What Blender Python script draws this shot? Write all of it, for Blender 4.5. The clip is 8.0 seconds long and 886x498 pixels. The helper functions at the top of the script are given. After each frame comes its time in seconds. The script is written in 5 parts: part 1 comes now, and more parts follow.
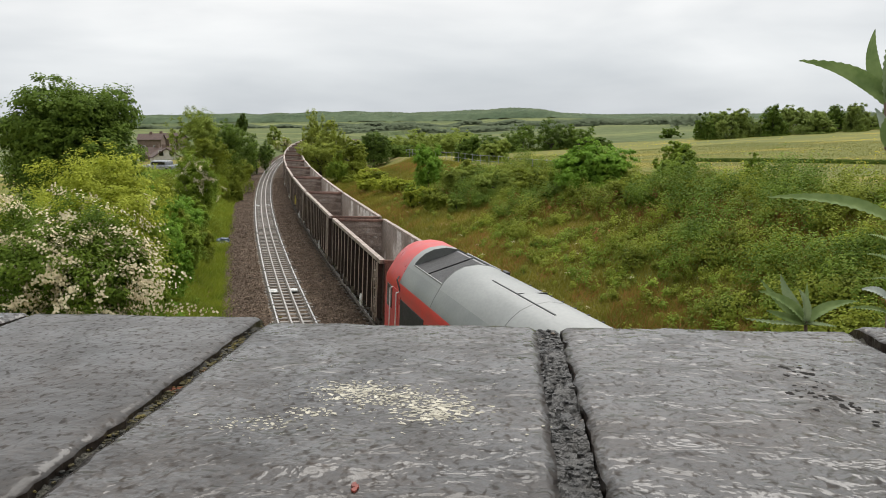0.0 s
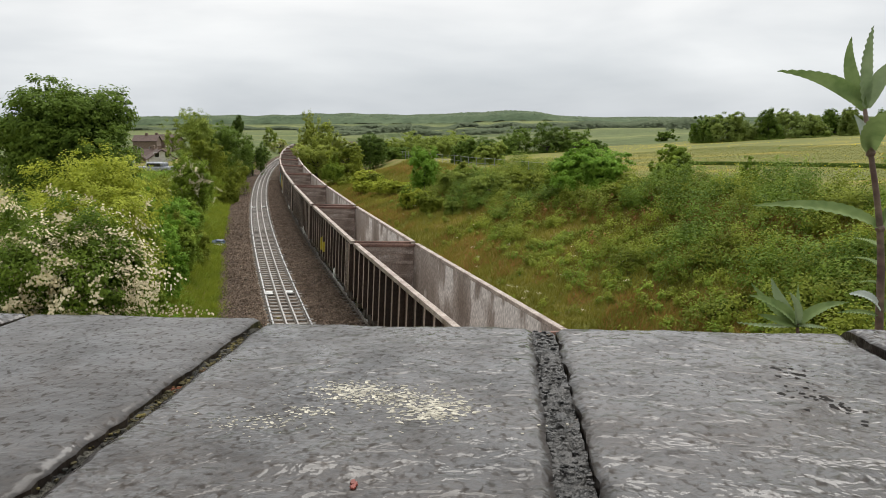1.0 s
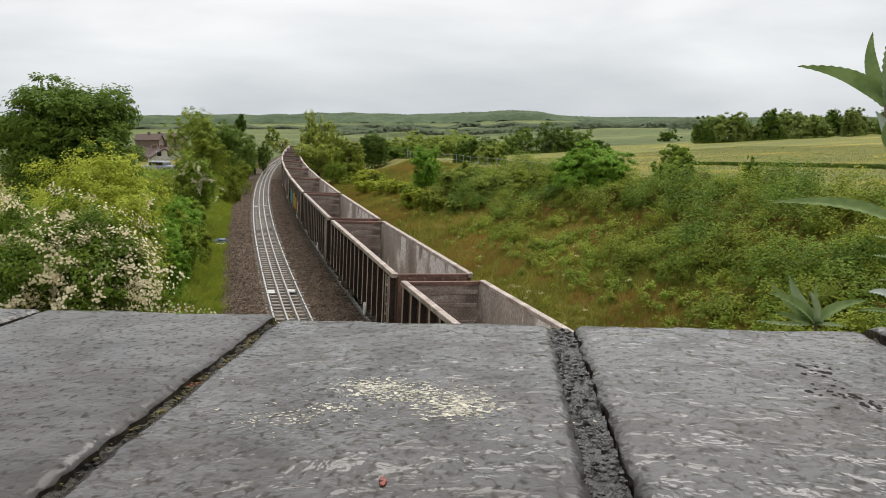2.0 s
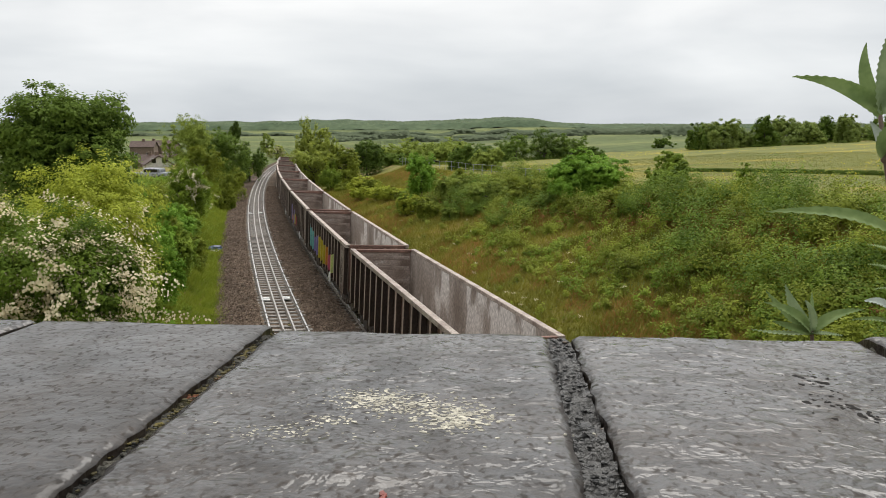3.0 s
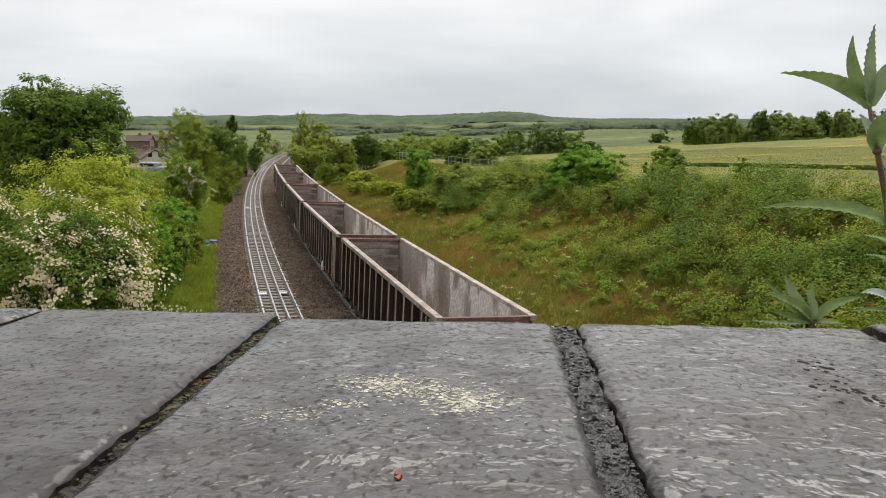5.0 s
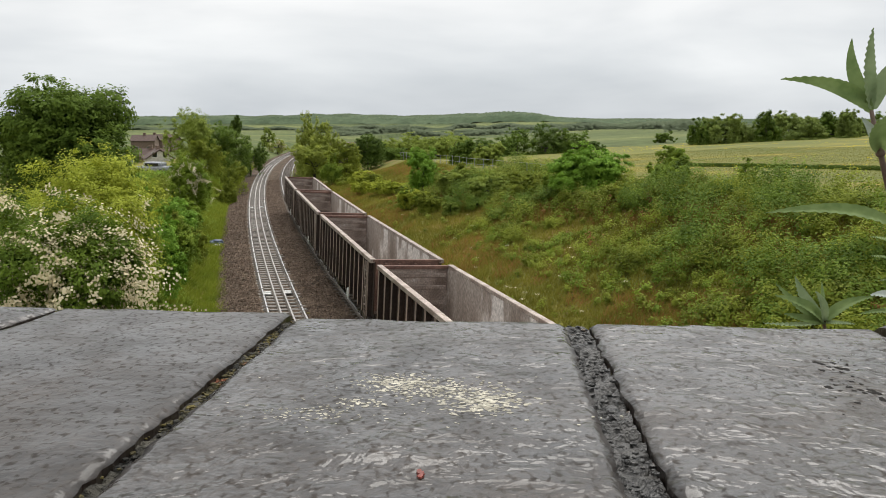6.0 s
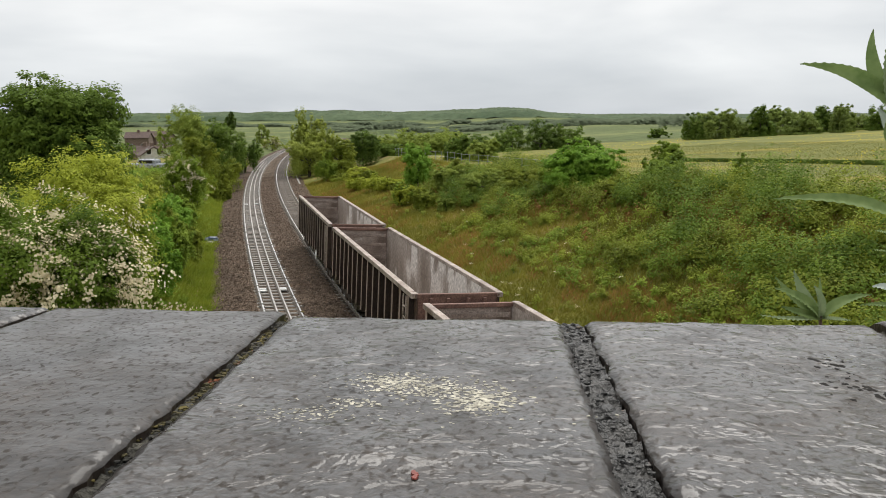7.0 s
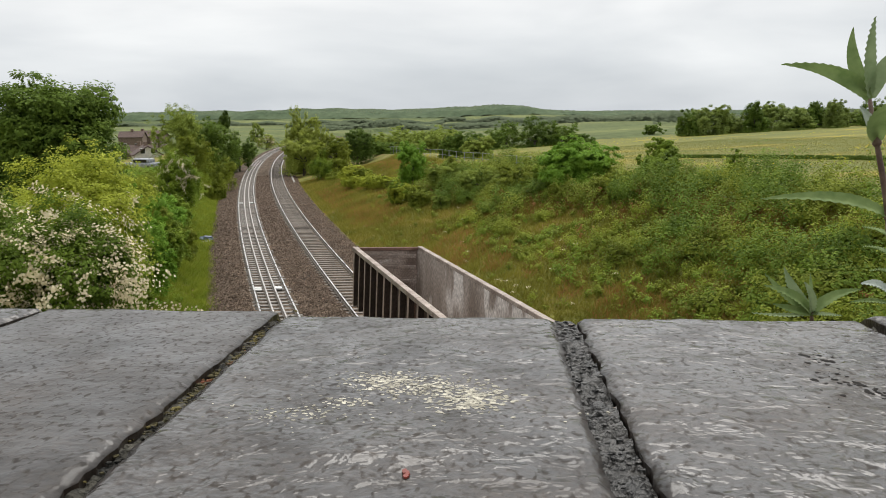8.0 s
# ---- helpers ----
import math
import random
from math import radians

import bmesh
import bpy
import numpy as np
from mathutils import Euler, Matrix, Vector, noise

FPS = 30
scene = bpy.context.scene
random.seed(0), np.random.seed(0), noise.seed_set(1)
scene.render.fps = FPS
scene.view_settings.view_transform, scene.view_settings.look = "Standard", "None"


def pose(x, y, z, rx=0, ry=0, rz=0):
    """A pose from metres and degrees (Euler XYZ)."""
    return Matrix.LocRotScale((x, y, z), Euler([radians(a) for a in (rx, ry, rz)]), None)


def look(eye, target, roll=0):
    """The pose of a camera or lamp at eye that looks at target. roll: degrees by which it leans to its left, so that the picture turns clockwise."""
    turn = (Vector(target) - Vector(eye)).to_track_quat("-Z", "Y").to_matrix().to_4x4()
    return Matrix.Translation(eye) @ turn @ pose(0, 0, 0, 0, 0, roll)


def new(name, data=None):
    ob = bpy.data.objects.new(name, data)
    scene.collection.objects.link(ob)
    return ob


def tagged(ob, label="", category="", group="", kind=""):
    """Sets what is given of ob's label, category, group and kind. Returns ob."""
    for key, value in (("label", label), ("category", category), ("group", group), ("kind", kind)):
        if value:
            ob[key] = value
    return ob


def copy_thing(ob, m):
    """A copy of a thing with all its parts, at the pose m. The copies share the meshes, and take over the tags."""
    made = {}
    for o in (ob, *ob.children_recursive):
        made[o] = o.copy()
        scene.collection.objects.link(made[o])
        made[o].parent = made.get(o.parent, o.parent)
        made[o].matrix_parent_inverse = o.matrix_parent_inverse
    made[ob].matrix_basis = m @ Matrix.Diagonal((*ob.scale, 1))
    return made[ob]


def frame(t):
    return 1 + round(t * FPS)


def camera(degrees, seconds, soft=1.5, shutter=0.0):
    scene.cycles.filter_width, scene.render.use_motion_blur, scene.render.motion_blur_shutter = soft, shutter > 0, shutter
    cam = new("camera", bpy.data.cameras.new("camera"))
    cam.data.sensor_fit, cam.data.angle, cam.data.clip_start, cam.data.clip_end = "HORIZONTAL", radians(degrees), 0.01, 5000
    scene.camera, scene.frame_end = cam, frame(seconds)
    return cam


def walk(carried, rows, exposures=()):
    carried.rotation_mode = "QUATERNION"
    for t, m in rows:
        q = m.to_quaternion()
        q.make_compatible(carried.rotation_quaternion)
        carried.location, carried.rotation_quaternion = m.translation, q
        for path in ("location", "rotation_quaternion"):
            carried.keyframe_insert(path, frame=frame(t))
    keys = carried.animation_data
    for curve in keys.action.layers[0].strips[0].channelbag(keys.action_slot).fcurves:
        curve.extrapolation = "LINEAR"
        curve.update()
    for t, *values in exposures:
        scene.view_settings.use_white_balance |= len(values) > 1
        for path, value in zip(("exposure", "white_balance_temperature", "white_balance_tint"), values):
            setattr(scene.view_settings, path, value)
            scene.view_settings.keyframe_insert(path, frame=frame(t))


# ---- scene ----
cam = camera(60.0, 8.0, soft=0.9)
PATH = [
    (0, (0.023, 0.01, 8.006), (-0.008, 1.982, 7.674), -0.4),
    (0.5, (0.023, 0.004, 8.009), (0.004, 1.979, 7.691), -0.1),
    (1, (0.022, 0.002, 8.007), (0.002, 1.975, 7.681), -0.2),
    (1.5, (0.012, 0.008, 8.001), (-0.015, 1.98, 7.669), -0.1),
    (3, (0.004, 0.009, 8.006), (-0.008, 1.985, 7.696), -0.1),
    (3.5, (0.008, 0.006, 8.006), (0.002, 1.983, 7.697), -0.2),
    (4, (0.005, 0.005, 8.001), (0.004, 1.98, 7.686), 0.1),
    (4.5, (0.001, 0.005, 8.0), (0.002, 1.979, 7.676), 0.0),
    (6, (-0.015, 0.001, 8.001), (-0.029, 1.975, 7.677), -0.0),
    (6.5, (-0.015, 0.005, 8.001), (-0.022, 1.978, 7.67), -0.2),
    (7, (-0.014, 0.005, 8.002), (-0.016, 1.977, 7.668), -0.2),
    (7.5, (-0.01, 0.001, 8.004), (-0.009, 1.973, 7.671), -0.6),
    (8, (-0.011, 0.004, 8.003), (-0.001, 1.975, 7.663), -0.5),
]
walk(cam, [(t, look(eye, target, roll)) for t, eye, target, roll in PATH])

# ---- light: an overcast sky, a weak wide sun behind the cloud ----
world = bpy.data.worlds.new("world")
scene.world = world
world.use_nodes = True
wn, wl = world.node_tree.nodes, world.node_tree.links
wn.clear()
w_out, w_bg = wn.new("ShaderNodeOutputWorld"), wn.new("ShaderNodeBackground")
w_sky, w_mix = wn.new("ShaderNodeTexSky"), wn.new("ShaderNodeMixRGB")
w_sky.sky_type, w_sky.sun_disc = "NISHITA", False
w_sky.sun_elevation, w_sky.sun_rotation = radians(55), radians(20)
w_co, w_map = wn.new("ShaderNodeTexCoord"), wn.new("ShaderNodeMapping")
w_map.inputs["Scale"].default_value = (1.1, 1.1, 4.6)
w_noise, w_ramp = wn.new("ShaderNodeTexNoise"), wn.new("ShaderNodeValToRGB")
w_noise.inputs["Scale"].default_value, w_noise.inputs["Detail"].default_value = 2.0, 5.0
w_noise.inputs["Roughness"].default_value, w_noise.inputs["Distortion"].default_value = 0.48, 0.25
w_ramp.color_ramp.elements[0].position, w_ramp.color_ramp.elements[0].color = 0.30, (0.56, 0.58, 0.60, 1)
w_ramp.color_ramp.elements[1].position, w_ramp.color_ramp.elements[1].color = 0.66, (0.87, 0.868, 0.858, 1)
# the cloud base thickens towards the horizon
w_sep, w_hz, w_dim = wn.new("ShaderNodeSeparateXYZ"), wn.new("ShaderNodeValToRGB"), wn.new("ShaderNodeMixRGB")
w_hz.color_ramp.elements[0].position, w_hz.color_ramp.elements[0].color = 0.0, (0.76, 0.80, 0.85, 1)
w_hz.color_ramp.elements[1].position, w_hz.color_ramp.elements[1].color = 0.14, (1, 1, 1, 1)
w_dim.blend_type, w_dim.inputs[0].default_value = "MULTIPLY", 1.0
w_mul = wn.new("ShaderNodeMixRGB")
w_mul.blend_type, w_mul.inputs[0].default_value = "MULTIPLY", 1.0
w_mul.inputs[2].default_value = (0.1, 0.1, 0.1, 1)
wl.new(w_co.outputs["Generated"], w_map.inputs[0])
wl.new(w_map.outputs[0], w_noise.inputs["Vector"])
wl.new(w_noise.outputs[0], w_ramp.inputs[0])
wl.new(w_co.outputs["Generated"], w_sep.inputs[0])
wl.new(w_sep.outputs[2], w_hz.inputs[0])
wl.new(w_ramp.outputs[0], w_dim.inputs[1])
wl.new(w_hz.outputs[0], w_dim.inputs[2])
wl.new(w_sky.outputs[0], w_mul.inputs[1])
w_mix.inputs[0].default_value = 0.94
wl.new(w_mul.outputs[0], w_mix.inputs[1])
wl.new(w_dim.outputs[0], w_mix.inputs[2])
wl.new(w_mix.outputs[0], w_bg.inputs[0])
w_bg.inputs[1].default_value = 0.83
wl.new(w_bg.outputs[0], w_out.inputs[0])
sun = new("sun", bpy.data.lights.new("sun", "SUN"))
sun.data.energy, sun.data.angle, sun.data.color = 2.5, radians(65), (1.0, 0.97, 0.92)
sun.matrix_world = look((0, 0, 60), (-12, -30, 0))
scene.view_settings.exposure = 0.52


# ---- materials ----
def material(name, dark, light, scale=3.0, fine=60.0, rough=0.8, bump=0.3, metallic=0.0, stretch=(1, 1, 1),
             lo=0.35, hi=0.65, rough_var=0.1, spots=None, spot_scale=8.0, spot_lo=0.6, spot_hi=0.7, each=0.0, specular=0.5, bump_dist=0.01, grit=1.0):
    """Two colours mixed by a coarse noise, grained by a fine one, with bump; optional patches of a third colour."""
    m = bpy.data.materials.new(name)
    m.use_nodes = True
    n, l = m.node_tree.nodes, m.node_tree.links
    p = n["Principled BSDF"]
    co, mp = n.new("ShaderNodeTexCoord"), n.new("ShaderNodeMapping")
    mp.inputs["Scale"].default_value = stretch
    l.new(co.outputs["Object"], mp.inputs[0])
    def noise_of(s, detail=6.0):
        t = n.new("ShaderNodeTexNoise")
        t.inputs["Scale"].default_value, t.inputs["Detail"].default_value = s, detail
        l.new(mp.outputs[0], t.inputs["Vector"])
        return t
    coarse, grain = noise_of(scale), noise_of(fine, 4.0)
    ramp = n.new("ShaderNodeValToRGB")
    ramp.color_ramp.elements[0].position, ramp.color_ramp.elements[0].color = lo, (*dark, 1)
    ramp.color_ramp.elements[1].position, ramp.color_ramp.elements[1].color = hi, (*light, 1)
    l.new(coarse.outputs[0], ramp.inputs[0])
    colour = ramp.outputs[0]
    if spots:
        sp, sr, sm = noise_of(spot_scale, 8.0), n.new("ShaderNodeValToRGB"), n.new("ShaderNodeMixRGB")
        sr.color_ramp.elements[0].position, sr.color_ramp.elements[1].position = spot_lo, spot_hi
        l.new(sp.outputs[0], sr.inputs[0])
        l.new(sr.outputs[0], sm.inputs[0])
        l.new(colour, sm.inputs[1])
        sm.inputs[2].default_value = (*spots, 1)
        colour = sm.outputs[0]
    gm, gr = n.new("ShaderNodeMixRGB"), n.new("ShaderNodeValToRGB")
    gr.color_ramp.elements[0].position, gr.color_ramp.elements[0].color = 0.3, (*[1 - 0.45 * grit] * 3, 1)
    gr.color_ramp.elements[1].position, gr.color_ramp.elements[1].color = 0.7, (*[1 + 0.3 * grit] * 3, 1)
    gm.blend_type, gm.inputs[0].default_value = "MULTIPLY", 1.0
    l.new(grain.outputs[0], gr.inputs[0])
    l.new(colour, gm.inputs[1])
    l.new(gr.outputs[0], gm.inputs[2])
    colour = gm.outputs[0]
    if each:
        oi, hv, mr = n.new("ShaderNodeObjectInfo"), n.new("ShaderNodeHueSaturation"), n.new("ShaderNodeMapRange")
        mr.inputs["To Min"].default_value, mr.inputs["To Max"].default_value = 1 - each, 1 + each
        l.new(oi.outputs["Random"], mr.inputs["Value"])
        l.new(mr.outputs[0], hv.inputs["Value"])
        l.new(colour, hv.inputs["Color"])
        colour = hv.outputs[0]
    l.new(colour, p.inputs["Base Color"])
    rr = n.new("ShaderNodeMapRange")
    rr.inputs["To Min"].default_value, rr.inputs["To Max"].default_value = max(0.02, rough - rough_var), min(1, rough + rough_var)
    rr.inputs["From Min"].default_value, rr.inputs["From Max"].default_value = 0.3, 0.7
    l.new(coarse.outputs[0], rr.inputs["Value"])
    l.new(rr.outputs[0], p.inputs["Roughness"])
    p.inputs["Metallic"].default_value = metallic
    p.inputs["Specular IOR Level"].default_value = specular
    if bump:
        b = n.new("ShaderNodeBump")
        b.inputs["Strength"].default_value, b.inputs["Distance"].default_value = bump, bump_dist
        l.new(grain.outputs[0], b.inputs["Height"])
        l.new(b.outputs[0], p.inputs["Normal"])
    return m


def leaf_material(name, dark, light, scale=1.1, rough=0.7, glow=0.35):
    """Leaves: each its own green, and lighter and darker patches in the crown; light shines through."""
    m = bpy.data.materials.new(name)
    m.use_nodes = True
    n, l = m.node_tree.nodes, m.node_tree.links
    p, out = n["Principled BSDF"], n["Material Output"]
    geo, co, nz = n.new("ShaderNodeNewGeometry"), n.new("ShaderNodeTexCoord"), n.new("ShaderNodeTexNoise")
    nz.inputs["Scale"].default_value, nz.inputs["Detail"].default_value = scale, 4.0
    l.new(co.outputs["Object"], nz.inputs["Vector"])
    add, ramp = n.new("ShaderNodeMath"), n.new("ShaderNodeValToRGB")
    add.operation = "MULTIPLY_ADD"
    add.inputs[1].default_value = 0.28
    l.new(geo.outputs["Random Per Island"], add.inputs[0])
    mr = n.new("ShaderNodeMapRange")
    mr.inputs["From Min"].default_value, mr.inputs["From Max"].default_value = 0.3, 0.7
    mr.inputs["To Min"].default_value, mr.inputs["To Max"].default_value = 0.0, 0.72
    l.new(nz.outputs[0], mr.inputs["Value"])
    l.new(mr.outputs[0], add.inputs[2])
    ramp.color_ramp.elements[0].color = (*dark, 1)
    ramp.color_ramp.elements[1].color = (*light, 1)
    l.new(add.outputs[0], ramp.inputs[0])
    l.new(ramp.outputs[0], p.inputs["Base Color"])
    p.inputs["Roughness"].default_value = rough
    p.inputs["Specular IOR Level"].default_value = 0.12
    tr, mx = n.new("ShaderNodeBsdfTranslucent"), n.new("ShaderNodeMixShader")
    l.new(ramp.outputs[0], tr.inputs[0])
    mx.inputs[0].default_value = glow
    l.new(p.outputs[0], mx.inputs[1])
    l.new(tr.outputs[0], mx.inputs[2])
    l.new(mx.outputs[0], out.inputs[0])
    return m


def plain(name, colour, rough=0.5, metallic=0.0):
    v = [c * 0.8 for c in colour]
    return material(name, v, colour, scale=4, fine=50, rough=rough, bump=0.08, metallic=metallic)


M_BALLAST = material("ballast", (0.050, 0.035, 0.025), (0.155, 0.115, 0.082), scale=0.55, fine=11, rough=0.9, bump=1.0, bump_dist=0.06, spots=(0.12, 0.075, 0.048), spot_scale=0.6, grit=2.0, specular=0.1)
M_CHIP = leaf_material("ballast_stones", (0.040, 0.027, 0.020), (0.26, 0.195, 0.148), scale=3.0, rough=0.9, glow=0.0)
M_SLEEPER = material("concrete_sleeper", (0.19, 0.175, 0.155), (0.29, 0.27, 0.245), scale=2, fine=30, rough=0.85, each=0.12)
M_SLEEPER_BROWN = material("stained_sleeper", (0.115, 0.097, 0.080), (0.20, 0.172, 0.145), scale=2, fine=30, rough=0.85, each=0.15)
M_RAIL = material("rail_steel", (0.50, 0.49, 0.48), (0.66, 0.65, 0.64), scale=2, fine=20, rough=0.30, metallic=0.8, bump=0.05)
M_RAIL_SIDE = material("rusty_rail_side", (0.17, 0.14, 0.115), (0.27, 0.235, 0.20), scale=4, fine=40, rough=0.85)
M_GUARD = material("worn_guard_rail", (0.36, 0.34, 0.325), (0.52, 0.50, 0.48), scale=3, fine=30, rough=0.45, metallic=0.5)
M_WHITE = material("white_paint", (0.62, 0.62, 0.60), (0.82, 0.82, 0.80), scale=6, fine=60, rough=0.6)
# rusty brown, darkened to paint in the shade between the ribs
M_WAGON_OUT = material("wagon_outside_shaded", (0.024, 0.016, 0.013), (0.070, 0.042, 0.031), scale=1.2, fine=25, rough=0.75, stretch=(1, 1, 0.35), spots=(0.15, 0.072, 0.045), spot_scale=1.6, spot_lo=0.54, spot_hi=0.72, each=0.25)
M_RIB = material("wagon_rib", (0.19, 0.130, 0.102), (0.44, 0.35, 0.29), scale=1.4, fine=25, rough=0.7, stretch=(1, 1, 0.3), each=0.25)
M_WAGON_IN = material("scraped_wagon_inside", (0.20, 0.16, 0.13), (0.40, 0.35, 0.31), scale=0.9, fine=18, rough=0.7, stretch=(1, 1, 0.45), spots=(0.62, 0.585, 0.55), spot_scale=0.7, spot_lo=0.55, spot_hi=0.60, each=0.1)
M_WAGON_END = material("wagon_end_inside", (0.17, 0.125, 0.10), (0.36, 0.30, 0.26), scale=1.5, fine=20, rough=0.75, spots=(0.50, 0.46, 0.42), spot_scale=1.0, spot_lo=0.57, spot_hi=0.63)
M_WAGON_RIM = material("worn_wagon_rim", (0.21, 0.155, 0.125), (0.44, 0.375, 0.32), scale=1.3, fine=25, rough=0.6, spots=(0.12, 0.07, 0.05), spot_scale=2.0, each=0.12)
M_WAGON_RUST = material("rusty_wagon_end", (0.11, 0.058, 0.045), (0.22, 0.125, 0.095), scale=2, fine=25, rough=0.8)
M_UNDER = material("underframe_grime", (0.028, 0.022, 0.018), (0.085, 0.062, 0.048), scale=3, fine=30, rough=0.85)
M_RED = material("loco_red", (0.46, 0.035, 0.035), (0.60, 0.065, 0.06), scale=1.5, fine=20, rough=0.35, bump=0.03, grit=0.15)
M_LOCO_GREY = material("loco_grey", (0.22, 0.232, 0.226), (0.30, 0.312, 0.306), scale=0.6, fine=14, rough=0.45, bump=0.02, grit=0.15, stretch=(1, 0.5, 1))
M_LOCO_EDGE = material("loco_dark_grey", (0.16, 0.165, 0.165), (0.22, 0.225, 0.22), scale=2, fine=18, rough=0.5, bump=0.02, grit=0.15)
M_SHOULDER = material("loco_shoulder_grey", (0.19, 0.205, 0.20), (0.26, 0.275, 0.265), scale=1, fine=14, rough=0.45, bump=0.02, grit=0.15)
M_BLACK = material("black_grille", (0.012, 0.012, 0.013), (0.03, 0.03, 0.032), scale=4, fine=80, rough=0.6)
M_GLASS_DARK = material("dark_cab_glass", (0.010, 0.011, 0.012), (0.02, 0.022, 0.024), scale=3, fine=30, rough=0.08, bump=0)
M_GROUND = material("grassy_ground", (0.115, 0.130, 0.022), (0.215, 0.195, 0.045), scale=0.25, fine=9, rough=0.95, bump=0.8, bump_dist=0.08, spots=(0.27, 0.175, 0.070), spot_scale=0.30, spot_lo=0.50, spot_hi=0.66, specular=0.2)
M_FIELD = material("buttercup_meadow", (0.108, 0.124, 0.024), (0.172, 0.168, 0.040), scale=0.06, fine=8, rough=0.95, bump=0, stretch=(0.6, 1, 1), spots=(0.33, 0.25, 0.035), spot_scale=0.16, spot_lo=0.52, spot_hi=0.75, grit=0.25, specular=0.2)
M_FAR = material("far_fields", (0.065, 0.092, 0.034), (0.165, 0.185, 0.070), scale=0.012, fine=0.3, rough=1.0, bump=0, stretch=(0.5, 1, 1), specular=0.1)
# leaf greens lifted paler and greyer, so the colour carries the distance haze
M_WOOD_FAR = leaf_material("hazed_far_woodland", (0.105, 0.138, 0.075), (0.175, 0.215, 0.125), scale=0.02)
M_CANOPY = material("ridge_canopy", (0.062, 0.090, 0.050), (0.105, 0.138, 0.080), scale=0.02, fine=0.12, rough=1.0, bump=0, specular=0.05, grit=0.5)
M_BARK = material("bark", (0.045, 0.036, 0.028), (0.11, 0.09, 0.07), scale=5, fine=30, rough=0.95, bump=0.6, stretch=(1, 1, 0.3))
L_OAK = leaf_material("oak_leaves", (0.055, 0.098, 0.013), (0.20, 0.29, 0.045))
L_HAW = leaf_material("hawthorn_leaves", (0.075, 0.135, 0.013), (0.31, 0.405, 0.05))
L_YEL = leaf_material("yellow_green_leaves", (0.22, 0.27, 0.024), (0.50, 0.54, 0.07))
L_BRIGHT = leaf_material("bright_leaves", (0.10, 0.21, 0.018), (0.27, 0.44, 0.055))
L_ASH = leaf_material("grey_green_leaves", (0.135, 0.19, 0.03), (0.36, 0.43, 0.08))
L_THORN = leaf_material("thorn_leaves", (0.045, 0.090, 0.010), (0.22, 0.31, 0.04))
L_HEDGE = leaf_material("hedge_leaves", (0.13, 0.18, 0.04), (0.31, 0.385, 0.09), scale=0.4)
L_DARK = leaf_material("dark_leaves", (0.048, 0.085, 0.014), (0.155, 0.23, 0.042))
L_BRAMBLE = leaf_material("bramble_leaves", (0.072, 0.105, 0.010), (0.36, 0.41, 0.052), scale=0.35)
L_WILLOW = leaf_material("willow_leaves", (0.19, 0.235, 0.038), (0.41, 0.46, 0.09))
L_GRASS = leaf_material("grass_blades", (0.13, 0.14, 0.02), (0.33, 0.29, 0.055), scale=0.3)
L_STRAW = leaf_material("dry_grass", (0.23, 0.115, 0.035), (0.42, 0.235, 0.085), scale=0.3)
M_BLOSSOM = leaf_material("white_blossom", (0.56, 0.47, 0.29), (0.84, 0.77, 0.56), glow=0.2)
L_MEADOW = leaf_material("meadow_grass_blades", (0.12, 0.132, 0.024), (0.19, 0.183, 0.04), scale=0.15)
L_VERGE = leaf_material("lush_grass", (0.135, 0.19, 0.018), (0.325, 0.37, 0.05), scale=0.5)
L_BUD = leaf_material("buddleia_leaves", (0.11, 0.175, 0.055), (0.25, 0.33, 0.125), scale=55, rough=0.5, glow=0.3)
L_BUD_PALE = leaf_material("pale_leaf_underside", (0.17, 0.235, 0.11), (0.30, 0.37, 0.20), scale=55, rough=0.5, glow=0.3)
L_BUD_SILVER = leaf_material("silvery_leaf", (0.34, 0.40, 0.34), (0.55, 0.60, 0.54), scale=55, rough=0.5, glow=0.2)
M_STEM = material("buddleia_stem", (0.10, 0.055, 0.045), (0.20, 0.15, 0.10), scale=12, fine=90, rough=0.7)
M_BRICK = material("brick_wall", (0.12, 0.085, 0.07), (0.24, 0.17, 0.13), scale=4, fine=60, rough=0.9)
M_MORTAR_GREY = material("grey_mortar", (0.010, 0.010, 0.009), (0.060, 0.057, 0.052), scale=70, fine=200, rough=0.4, bump=1.0, bump_dist=0.006, spots=(0.14, 0.085, 0.04), spot_scale=25, spot_lo=0.66, spot_hi=0.7)
M_MORTAR = material("mossy_mortar", (0.010, 0.010, 0.008), (0.075, 0.070, 0.055), scale=50, fine=160, rough=0.95, bump=1.0, bump_dist=0.006, spots=(0.085, 0.075, 0.022), spot_scale=28, spot_lo=0.56, spot_hi=0.66)
M_ROAD = material("asphalt", (0.04, 0.04, 0.04), (0.065, 0.065, 0.063), scale=3, fine=120, rough=0.9)
M_TILE = material("roof_tiles", (0.07, 0.045, 0.038), (0.125, 0.085, 0.07), scale=2, fine=12, rough=0.9)
M_RENDERED = material("pale_render", (0.50, 0.48, 0.44), (0.66, 0.64, 0.60), scale=1.5, fine=20, rough=0.9)
M_METAL = material("galvanised_metal", (0.26, 0.28, 0.27), (0.38, 0.40, 0.39), scale=4, fine=40, rough=0.5, metallic=0.5)


